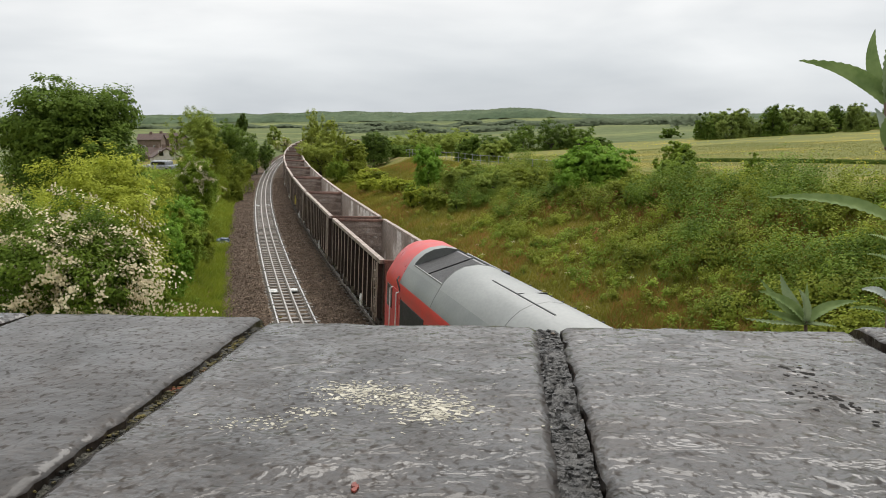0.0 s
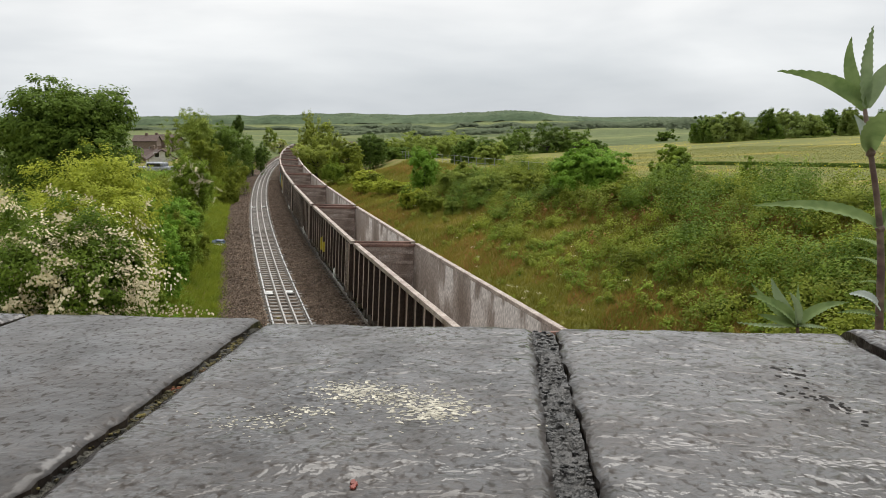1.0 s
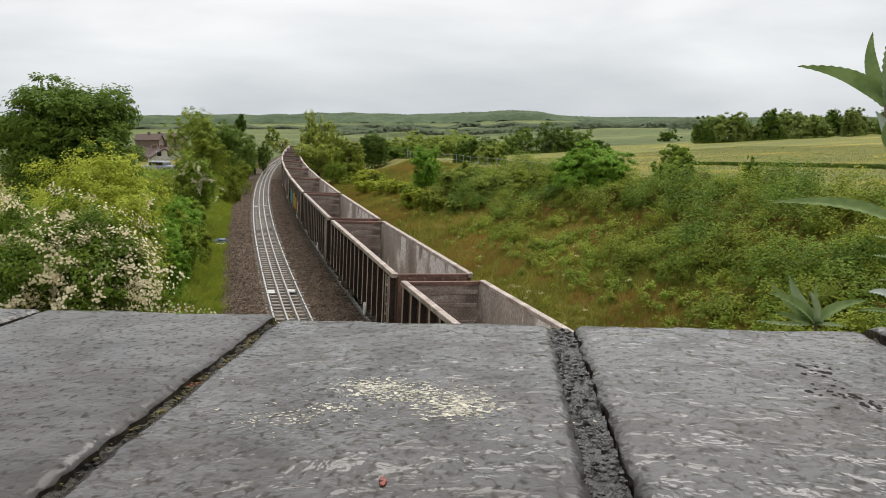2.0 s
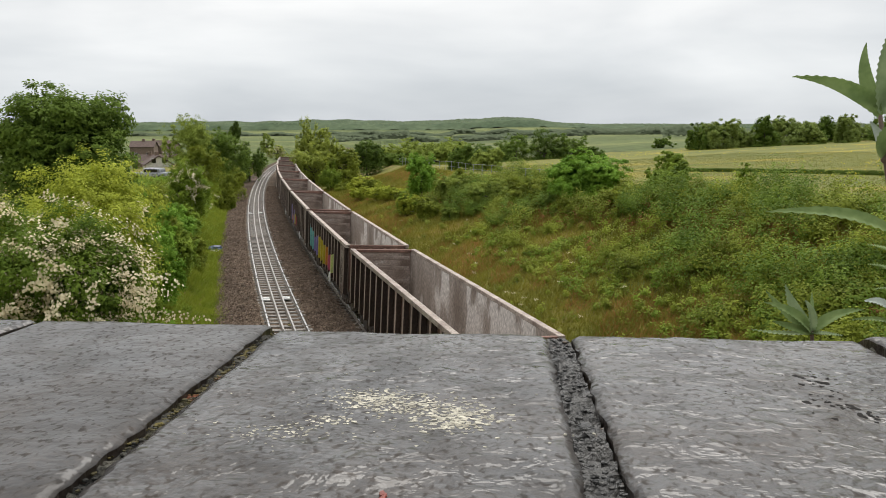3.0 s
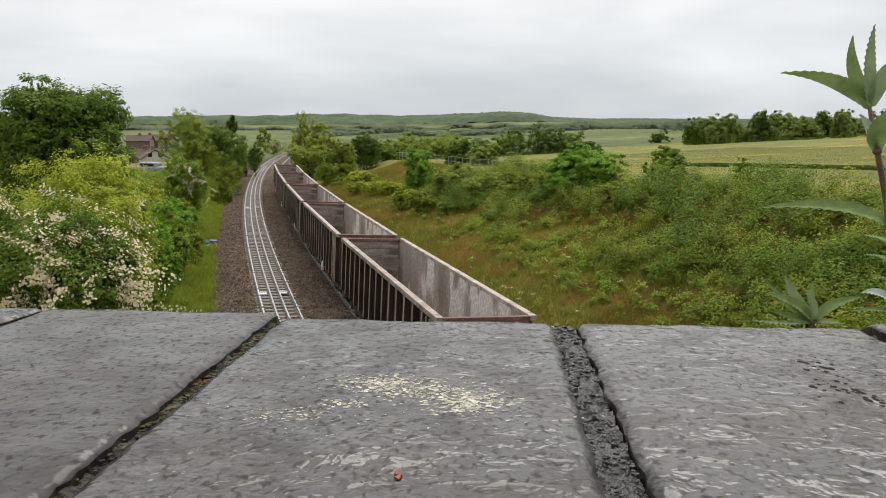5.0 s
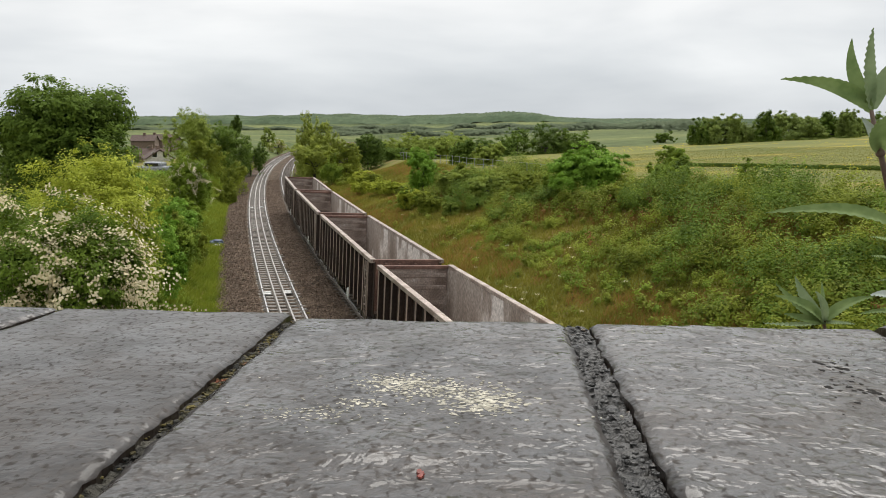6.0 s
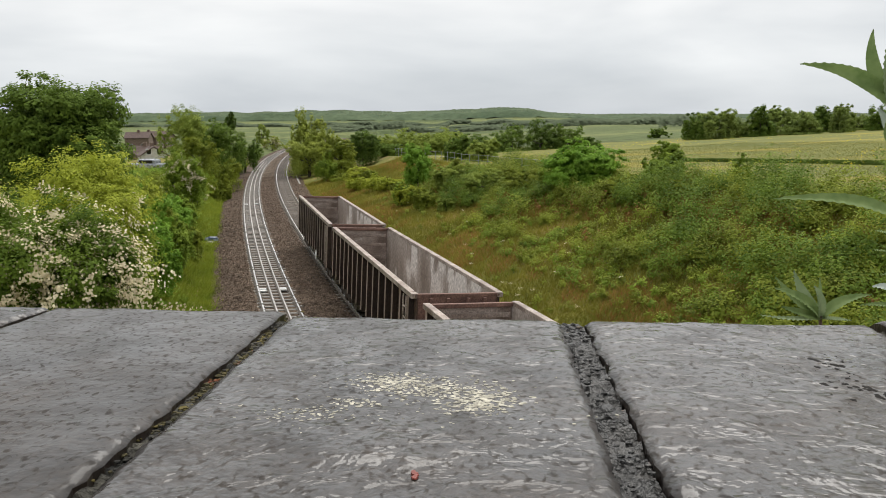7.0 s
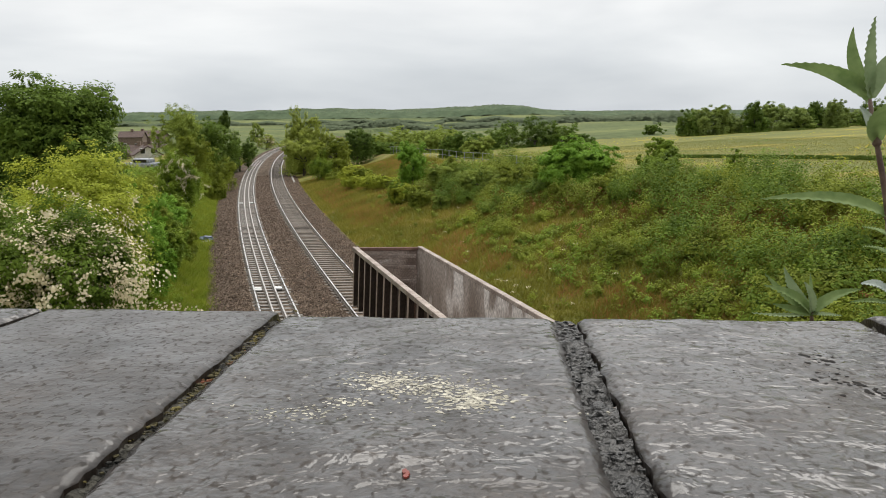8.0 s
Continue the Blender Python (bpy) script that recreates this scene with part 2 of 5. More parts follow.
def wet_stone(name="wet_coping", relief=1.0, film=0.85):
    """Dark blue-grey coping, pitted and wet: films of rainwater between rough grain, pale lichen."""
    m = bpy.data.materials.new(name)
    m.use_nodes = True
    n, l = m.node_tree.nodes, m.node_tree.links
    p = n["Principled BSDF"]
    co = n.new("ShaderNodeTexCoord")
    def noise_of(s, detail, stretch=(1, 1, 1), dist=0.0):
        mp, t = n.new("ShaderNodeMapping"), n.new("ShaderNodeTexNoise")
        mp.inputs["Scale"].default_value = stretch
        t.inputs["Scale"].default_value, t.inputs["Detail"].default_value, t.inputs["Distortion"].default_value = s, detail, dist
        l.new(co.outputs["Object"], mp.inputs[0])
        l.new(mp.outputs[0], t.inputs["Vector"])
        return t
    def ramp_of(src, a, b, ca, cb):
        r = n.new("ShaderNodeValToRGB")
        r.color_ramp.elements[0].position, r.color_ramp.elements[0].color = a, (*ca, 1)
        r.color_ramp.elements[1].position, r.color_ramp.elements[1].color = b, (*cb, 1)
        l.new(src.outputs[0], r.inputs[0])
        return r
    body, grain, pits = noise_of(9, 6), noise_of(210, 5), noise_of(46, 3.0, (0.9, 0.9, 1), 0.3)
    tone = ramp_of(body, 0.32, 0.68, (0.012, 0.0088, 0.0065), (0.038, 0.0290, 0.0225))
    fleck = ramp_of(grain, 0.35, 0.72, (0.62, 0.62, 0.62), (1.35, 1.33, 1.30))
    mul = n.new("ShaderNodeMixRGB")
    mul.blend_type, mul.inputs[0].default_value = "MULTIPLY", 1.0
    l.new(tone.outputs[0], mul.inputs[1])
    l.new(fleck.outputs[0], mul.inputs[2])
    l.new(mul.outputs[0], p.inputs["Base Color"])
    specks, pools = noise_of(185, 6, (1.0, 0.7, 1), 0.5), noise_of(16, 6, (1, 1, 1), 0.4)
    dry = ramp_of(specks, 0.54, 0.68, (0.40, 0.40, 0.40), (0.75, 0.75, 0.75))
    l.new(dry.outputs[0], p.inputs["Roughness"])
    # rainwater: a thin film that pools over the grain
    wet = ramp_of(pools, 0.38, 0.56, (0.5 * film,) * 3, (film,) * 3)
    lack = ramp_of(specks, 0.53, 0.66, (1.0, 1.0, 1.0), (0.12, 0.12, 0.12))
    both = n.new("ShaderNodeMixRGB")
    both.blend_type, both.inputs[0].default_value = "MULTIPLY", 1.0
    l.new(wet.outputs[0], both.inputs[1])
    l.new(lack.outputs[0], both.inputs[2])
    l.new(both.outputs[0], p.inputs["Coat Weight"])
    p.inputs["Coat Roughness"].default_value, p.inputs["Coat IOR"].default_value = 0.09, 1.47
    p.inputs["Specular IOR Level"].default_value = 0.28
    b1, b2 = n.new("ShaderNodeBump"), n.new("ShaderNodeBump")
    b1.inputs["Strength"].default_value, b1.inputs["Distance"].default_value = 1.0, 0.0054 * relief
    b2.inputs["Strength"].default_value, b2.inputs["Distance"].default_value = 0.6, 0.0007 * relief
    l.new(pits.outputs[0], b1.inputs["Height"])
    l.new(grain.outputs[0], b2.inputs["Height"])
    l.new(b1.outputs[0], b2.inputs["Normal"])
    l.new(b2.outputs[0], p.inputs["Normal"])
    l.new(b1.outputs[0], p.inputs["Coat Normal"])
    return m


M_STONE = wet_stone()
M_STONE_WORN = wet_stone("worn_coping", 0.4, 0.6)
M_PIT = material("wet_pit", (0.010, 0.009, 0.008), (0.022, 0.020, 0.018), scale=40, fine=120, rough=0.7, bump=0.1, specular=0.05)
M_MOSS = material("moss", (0.03, 0.025, 0.010), (0.13, 0.105, 0.028), scale=50, fine=200, rough=0.95, bump=0.8, spots=(0.16, 0.05, 0.02), spot_scale=30, spot_lo=0.6, spot_hi=0.65)
M_LICHEN = material("pale_lichen", (0.30, 0.28, 0.22), (0.58, 0.545, 0.45), scale=60, fine=200, rough=0.9, bump=0.6)


# ---- helpers for building ----
def mesh_of(name, verts, faces, mats):
    me = bpy.data.meshes.new(name)
    me.from_pydata(np.asarray(verts).tolist(), [], [list(map(int, f)) for f in faces])
    for m in mats if isinstance(mats, (list, tuple)) else [mats]:
        me.materials.append(m)
    return me


def thing(name, x=0, y=0, z=0, label="", category="", group="", kind=""):
    ob = new(name)
    ob.location = (x, y, z)
    return tagged(ob, label, category, group, kind)


def part(name, bm, mats, parent, label=""):
    me = bpy.data.meshes.new(name)
    bm.to_mesh(me)
    bm.free()
    for m in mats if isinstance(mats, (list, tuple)) else [mats]:
        me.materials.append(m)
    ob = new(name, me)
    ob.parent = parent
    return tagged(ob, label)


def mesh_part(name, me, parent, label=""):
    ob = new(name, me)
    ob.parent = parent
    return tagged(ob, label)


def box(bm, x0, x1, y0, y1, z0, z1, bevel=0.0, mat=0):
    g = bmesh.ops.create_cube(bm, size=1.0)
    for v in g["verts"]:
        v.co = ((x0 + x1) / 2 + v.co.x * (x1 - x0), (y0 + y1) / 2 + v.co.y * (y1 - y0), (z0 + z1) / 2 + v.co.z * (z1 - z0))
    faces = set(f for v in g["verts"] for f in v.link_faces)
    for f in faces:
        f.material_index = mat
    if bevel:
        edges = list(set(e for v in g["verts"] for e in v.link_edges))
        bmesh.ops.bevel(bm, geom=edges, offset=bevel, segments=2, affect="EDGES", profile=0.5)
    return bm


def boxed(x0, x1, y0, y1, z0, z1, bevel=0.0):
    return box(bmesh.new(), x0, x1, y0, y1, z0, z1, bevel)


def rod(bm, a, b, r0, r1=None, sides=8):
    a, b = Vector(a), Vector(b)
    r1 = r0 if r1 is None else r1
    m = Matrix.Translation((a + b) / 2) @ (b - a).to_track_quat("Z", "Y").to_matrix().to_4x4()
    bmesh.ops.create_cone(bm, cap_ends=True, segments=sides, radius1=r0, radius2=r1, depth=(b - a).length, matrix=m)
    return bm


# ---- the line: its curve, and places beside it ----
SPACING = 3.72
CANT = 3.0


def line_x(u):
    return 3.20 - 0.3353 * u + 0.000556 * u * u


def line_slope(u):
    return -0.3353 + 0.001112 * u


def beside(u, s):
    """The point s metres to the right of the near track's middle line, at u metres ahead."""
    k = line_slope(u)
    n = math.sqrt(1 + k * k)
    return line_x(u) + s / n, u - s * k / n


US = np.linspace(-300, 420, 3601)


def offsets(x, y):
    """For arrays of points: how far ahead on the line, and how far to its right."""
    u = np.clip(y, -280, 400)
    for _ in range(12):
        k = -0.3353 + 0.001112 * u
        dx, dy = x - line_x(u), y - u
        u = np.clip(u + 0.8 * (dx * k + dy) / (1 + k * k), -300, 420)
    k = -0.3353 + 0.001112 * u
    n = np.sqrt(1 + k * k)
    return u, ((x - line_x(u)) - k * (y - u)) / n


def smooth(a, b, v):
    t = np.clip((v - a) / (b - a), 0, 1)
    return t * t * (3 - 2 * t)


def wavy(x, y, k=1.0):
    return (np.sin(x * 0.31 * k + 1.3) * np.sin(y * 0.23 * k + 0.4) + 0.6 * np.sin(x * 0.83 * k + y * 0.41 * k) + 0.4 * np.sin(x * 1.7 * k - y * 1.3 * k + 2)) / 2


def height(x, y):
    """The lie of the land: a cutting with the line in it, a meadow above it, a valley and a far ridge."""
    x, y = np.asarray(x, float), np.asarray(y, float)
    u, s = offsets(x, y)
    field = 4.4 + 0.052 * np.clip(x - 10, 0, 90) - 0.022 * np.clip(y - 35, 0, 125)
    field = field - 2.2 * smooth(160, 420, y) - 2.0 * smooth(420, 800, y)
    ridge = smooth(900, 1600, y) * (16.0 + 0.7 * np.sin(x * 0.0061 + 0.6) + 0.4 * np.sin(x * 0.017)) * (1 - 0.4 * smooth(150, 320, x)) * (1 - 0.5 * smooth(-420, -660, x))
    right = field
    rb = np.clip((s - 6.9) / 12.5, 0, 1)
    rb = rb * (1 - 0.18 * np.sin(rb * math.pi))
    left_top = 3.1 - 1.9 * smooth(55, 120, y) - 2.4 * smooth(12, 40, -s) * smooth(90, 140, y)
    lb = np.clip((-3.5 - s) / 5.5, 0, 1)
    z = np.where(s > 0, -0.45 + (right + 0.45) * rb, -0.45 + (left_top + 0.45) * lb)
    z = z + 0.22 * wavy(x, y, 1.0) * np.clip((np.abs(s - 1.8) - 5.5) / 4, 0, 1) * (1 - 0.85 * smooth(17, 24, s))
    cut = 1 - smooth(330, 420, y)
    flat = np.where(s > 0, field, left_top)
    z = np.where(np.abs(s - 1.8) < 40, flat + (z - flat) * cut, z)
    return z + ridge


def ground_at(x, y):
    return float(height(np.array([x]), np.array([y]))[0])


# ---- the ground, in one sheet to the horizon ----
def steps(*spans):
    out = [spans[0][0]]
    for a, b, n in spans:
        out += list(np.linspace(a, b, n + 1)[1:])
    return np.array(out)


GX = steps((-4000, -600, 14), (-600, -120, 24), (-120, -60, 40), (-60, 45, 230), (45, 120, 60), (120, 600, 40), (600, 4000, 14))
GY = steps((-600, -30, 16), (-30, 12, 40), (12, 120, 230), (120, 240, 120), (240, 600, 60), (600, 2000, 60), (2000, 4500, 10))
gx, gy = np.meshgrid(GX, GY)
gz = height(gx, gy)
nx, ny = len(GX), len(GY)
idx = np.arange(nx * ny).reshape(ny, nx)
quads = np.stack([idx[:-1, :-1], idx[:-1, 1:], idx[1:, 1:], idx[1:, :-1]], -1).reshape(-1, 4)
me = mesh_of("ground", np.stack([gx, gy, gz], -1).reshape(-1, 3), quads, [M_GROUND, M_FIELD, M_FAR])
cx, cy = (gx[:-1, :-1] + gx[1:, 1:]).ravel() / 2, (gy[:-1, :-1] + gy[1:, 1:]).ravel() / 2
cu, cs = offsets(cx, cy)
edge = 21 + 1.5 * np.sin(cy * 0.2)
kind = np.where((cs > edge) & (cy > 8) & (cy < 165), 1, 0)
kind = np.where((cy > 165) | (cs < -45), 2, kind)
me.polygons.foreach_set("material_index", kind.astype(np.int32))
me.polygons.foreach_set("use_smooth", np.ones(len(me.polygons), bool))
tagged(new("ground", me), "rough grassy railway cutting with a buttercup meadow above", "ground", kind="structure")

# ballast bed under both tracks, with uneven shoulders
bu = np.arange(-30, 340, 0.8)
prof = [(-3.3, -0.62), (-2.75, -0.40), (-2.1, -0.20), (-1.3, -0.070), (-1.0, -0.085), (-0.85, -0.15), (-0.55, -0.18), (0.55, -0.225), (0.95, -0.215), (1.3, -0.19), (1.85, -0.20), (2.25, -0.070), (2.55, -0.085), (2.7, -0.15), (3.0, -0.18), (4.1, -0.225), (4.5, -0.215), (4.85, -0.19), (5.7, -0.28), (6.4, -0.42), (7.1, -0.62)]
bv = []
for u in bu:
    for s, z in prof:
        x, y = beside(u, s + 0.10 * math.sin(u * 1.9 + s) * (abs(s - 1.8) > 4))
        bv.append((x, y, z + 0.02 * math.sin(u * 2.3 + s * 3.1)))
k = len(prof)
bi = np.arange(len(bv)).reshape(-1, k)
me = mesh_of("ballast", bv, np.stack([bi[:-1, :-1], bi[:-1, 1:], bi[1:, 1:], bi[1:, :-1]], -1).reshape(-1, 4), M_BALLAST)
me.polygons.foreach_set("use_smooth", np.ones(len(me.polygons), bool))
tagged(new("ballast", me), "brown-grey stone ballast bed under two tracks", "ballast", kind="structure")


# ---- the two tracks ----
def sweep(name, s, z0, profile, mats, parent, label="", u0=-25, u1=330, tilt=0.0, head=None):
    """A rail: its section swept along the line at s metres from the near track's middle."""
    verts, us = [], np.arange(u0, u1, 1.5)
    for u in us:
        for a, b in profile:
            x, y = beside(u, s + a)
            verts.append((x, y, z0 + b))
    k = len(profile)
    faces, mi = [], []
    for i in range(len(us) - 1):
        for j in range(k):
            j2 = (j + 1) % k
            faces.append((i * k + j, i * k + j2, (i + 1) * k + j2, (i + 1) * k + j))
            mi.append(0 if head and j in head else 1 if head else 0)
    me = mesh_of(name, verts, faces, mats)
    me.polygons.foreach_set("material_index", mi)
    return mesh_part(name, me, parent, label)


RAIL = [(-0.07, -0.16), (-0.07, -0.145), (-0.012, -0.12), (-0.012, -0.045), (-0.036, -0.035), (-0.036, -0.006), (-0.028, 0),
        (0.028, 0), (0.036, -0.006), (0.036, -0.035), (0.012, -0.045), (0.012, -0.12), (0.07, -0.145), (0.07, -0.16)]


def track(s0, label, guards, wood):
    t = thing("railway_track", label=label, category="railway track", group="railway tracks", kind="structure")
    lift = math.sin(radians(CANT)) * 0.75
    for side in (-1, 1):
        sweep("rail", s0 + side * 0.7525, -side * lift, RAIL, [M_RAIL, M_RAIL_SIDE], t, "polished steel rail head", head={5, 6, 7})
    if guards:
        for side in (-1, 1):
            sweep("guard_rail", s0 + side * 0.22, 0.0, RAIL, [M_GUARD, M_RAIL_SIDE], t, "dull worn inner rail", u0=-25, u1=150, head={4, 5, 6, 7, 8})
    bm = bmesh.new()
    box(bm, -1.25, 1.25, -0.125, 0.125, -0.33, -0.165, 0.02)
    for side in (-1, 1):
        box(bm, side * 0.7525 - 0.13, side * 0.7525 + 0.13, -0.06, 0.06, -0.166, -0.13, 0.01)
    sl = bpy.data.meshes.new("sleeper")
    bm.to_mesh(sl)
    bm.free()
    sl.materials.append(wood)
    u, count = 22.0, 0
    while count < 130:
        x, y = beside(u, s0)
        ob = mesh_part("sleeper", sl, t)
        ob.matrix_local = pose(x, y, 0, 0, CANT, math.degrees(-math.atan(line_slope(u))))
        u += 0.65 / math.sqrt(1 + line_slope(u) ** 2)
        count += 1
    verts, faces = [], []
    while u < 330:
        for a, b, c in ((-1.25, -0.12, -0.165), (1.25, -0.12, -0.165), (1.25, 0.12, -0.165), (-1.25, 0.12, -0.165), (-1.25, -0.12, -0.3), (1.25, -0.12, -0.3)):
            x, y = beside(u + b, s0 + a)
            verts.append((x, y, c - a * math.sin(radians(CANT))))
        o = len(verts) - 6
        faces += [(o, o + 1, o + 2, o + 3), (o, o + 4, o + 5, o + 1)]
        u += 0.63
    far = mesh_part("far_sleepers", mesh_of("far_sleepers", verts, faces, wood), t)
    tagged(far, kind="stuff")
    return t


near_track = track(0.0, "curved railway track with two extra inner rails on concrete sleepers", True, M_SLEEPER)
far_track = track(SPACING, "curved railway track on concrete sleepers in brown ballast", False, M_SLEEPER_BROWN)


def track_pad(u, s):
    """A flat white cover bolted over a sleeper between the rails."""
    x, y = beside(u, s)
    rz = math.degrees(-math.atan(line_slope(u)))
    t = thing("track_plate", label="flat white plastic cover lying between the rails", category="track cover", group="track covers")
    t.matrix_world = pose(x, y, -0.165, 0, CANT, rz)
    part("cover", boxed(-0.20, 0.20, -0.26, 0.26, 0.0, 0.10, 0.04), M_WHITE, t)
    part("strap", boxed(-0.22, 0.22, -0.04, 0.04, 0.0, 0.115, 0.01), M_METAL, t)


for u in (36.3, 74.5):
    track_pad(u, -0.56)
    track_pad(u, 0.40)


# ---- the bridge under the camera ----
A_WALL = -4.2


def on_wall(x, y, z=0.0):
    """A point in the parapet's own axes: x along it, y across it, z above its coping."""
    return pose(0, 0.77, 7.80, -2.6, 0, A_WALL) @ Vector((x, y, z))


wall_pose = pose(0, 0.77, 7.80, 0, 0, A_WALL)
bm = boxed(-9, 12, -0.36, -0.05, -2.6, -0.09)
ob = part("parapet_wall", bm, M_BRICK, None)
ob.matrix_world = wall_pose
tagged(ob, "weathered dark brick parapet wall of a road bridge", "parapet", kind="structure")
bm = boxed(-9, 12, -9.5, -0.37, -2.6, -1.25)
ob = part("bridge_deck", bm, M_ROAD, None)
ob.matrix_world = wall_pose
tagged(ob, "asphalt road deck of the bridge behind the parapet", "bridge deck", kind="structure")
for xa, xb in ((-9, -3.2), (10.6, 12)):
    ob = part("abutment", boxed(xa, xb, -9.4, -0.38, -8.6, -2.61), M_BRICK, None)
    ob.matrix_world = wall_pose
    tagged(ob, "brick abutment carrying the bridge deck", "abutment", kind="structure")

rng = random.Random(7)


def coping_stone(x0, x1, far, drop=0.0, skew=(0.0, 0.0), lean=0.0, mat=None, mound=None):
    """One stone of the coping, with chipped arrises and an uneven top."""
    t = thing("coping_stone", label="wet blue-grey coping stone with pitted surface on the parapet", category="coping stone", group="coping stones")
    t.matrix_world = pose(0, 0.77, 7.80, -2.6, 0, A_WALL)
    bm = bmesh.new()
    nxs, nys = 40, 56
    ys = np.linspace(-0.455, far, nys)
    grid = []
    for j, y in enumerate(ys):
        row = []
        for i in range(nxs + 1):
            f = i / nxs
            back = -y / 0.37
            x = x0 + skew[0] * back + (x1 + skew[1] * back - x0 - skew[0] * back) * f
            e = min(f, 1 - f) * (x1 - x0)
            chip = 0.0035 * (noise.noise(Vector((x * 9 + x0 * 50, y * 60, 3.1))) + 0.4 * noise.noise(Vector((x0 * 31, y * 170, 1.7))))
            if i in (0, nxs):
                x += chip * (1 if i == 0 else -1)
            r = 0.006
            z = drop + lean * (f - 0.5) - (max(0, r - e) ** 2) / r * 0.55
            d = far - y
            z -= (max(0, 0.028 - d) ** 2) / 0.028 * 0.6
            yy = y + (0.004 * noise.noise(Vector((x * 22, 5.5, x0 * 10))) if j == nys - 1 else 0)
            z += 0.0016 * noise.noise(Vector((x * 14, y * 14, x0))) + 0.0008 * noise.noise(Vector((x * 50, y * 50, 2.0)))
            if mound:
                z += mound[2] * math.exp(-((x - mound[0]) / 0.030) ** 2 - ((y - mound[1]) / (0.030 if y > mound[1] else 0.012)) ** 2)
            row.append(bm.verts.new((x, yy, z)))
        grid.append(row)
    for j in range(nys - 1):
        for i in range(nxs):
            bm.faces.new((grid[j][i], grid[j][i + 1], grid[j + 1][i + 1], grid[j + 1][i])).smooth = True
    rim = [grid[0][i] for i in range(nxs + 1)] + [grid[j][nxs] for j in range(1, nys)] + [grid[nys - 1][i] for i in range(nxs - 1, -1, -1)] + [grid[j][0] for j in range(nys - 2, 0, -1)]
    low = [bm.verts.new((v.co.x, v.co.y, -0.085)) for v in rim]
    for a in range(len(rim)):
        b = (a + 1) % len(rim)
        bm.faces.new((rim[b], rim[a], low[a], low[b]))
    bm.faces.new(low)
    bmesh.ops.recalc_face_normals(bm, faces=bm.faces)
    part("block", bm, mat or M_STONE, t)
    return t


def joint(x0, x1, far, z, skew=0.0, mat=None):
    """The crumbling mossy mortar in a joint."""
    t = thing("mortar_joint", label="crumbling dark mossy mortar between coping stones", category="mortar", group="mortar joints")
    t.matrix_world = pose(0, 0.77, 7.80, -2.6, 0, A_WALL)
    bm = bmesh.new()
    nys = 120
    rows = []
    for j in range(nys):
        y = -0.455 + (far + 0.455) * j / (nys - 1)
        row = []
        for i in range(7):
            x = x0 - 0.004 + (x1 - x0 + 0.008) * i / 6 - skew * y / 0.37
            dz = 0.006 * noise.noise(Vector((x * 120, y * 90, 0.3))) + 0.004 * noise.noise(Vector((x * 320, y * 260, 4)))
            row.append(bm.verts.new((x, y, z + dz - 0.012 * (j == nys - 1))))
        rows.append(row)
    for j in range(nys - 1):
        for i in range(6):
            bm.faces.new((rows[j][i], rows[j][i + 1], rows[j + 1][i + 1], rows[j + 1][i]))
    part("mortar", bm, mat or M_MORTAR, t)
    bm = bmesh.new()
    r = random.Random(int(x0 * 1000))
    for _ in range(110):
        y = r.uniform(-0.44, far - 0.01)
        x = r.uniform(x0 - 0.002, x1 + 0.002) - skew * y / 0.37
        bmesh.ops.create_icosphere(bm, subdivisions=1, radius=r.uniform(0.0008, 0.0026), matrix=Matrix.Translation((x, y, z + r.uniform(-0.001, 0.004))) @ Matrix.Diagonal((1.2, 1.0, 0.7, 1)))
    part("grit", bm, mat or M_MORTAR, t, "loose wet grit on the mortar")
    return t


# each stone: its two edges at the front arris, how far out it reaches, its height, the skew of its two joints
STONES = [(-1.02, -0.73, 0.05, 0.004, 0, 0), (-0.72, -0.455, 0.05, 0.0, 0, 0), (-0.447, -0.188, 0.048, 0.0, 0, 0.012), (-0.176, 0.105, 0.022, 0.0, 0.012, 0),
          (0.129, 0.408, 0.022, 0.0, 0, 0), (0.418, 0.70, 0.03, 0.004, 0, 0), (0.71, 0.99, 0.0, 0.0, 0, 0), (1.0, 1.28, 0.0, 0.0, 0, 0)]
for a, b, f, d, k0, k1 in STONES:
    coping_stone(a, b, f, d, (k0, k1), mat=M_STONE_WORN if b == -0.188 else None, mound=(-0.030, -0.366, 0.0035) if a == -0.176 else None)
for p, q in zip(STONES, STONES[1:]):
    wide = q[0] - p[1] > 0.02
    joint(p[1], q[0] - (0.005 if wide else 0), min(p[2], q[2]) - 0.01, -0.007 if wide else -0.009, q[4], M_MORTAR_GREY if wide else M_MORTAR)


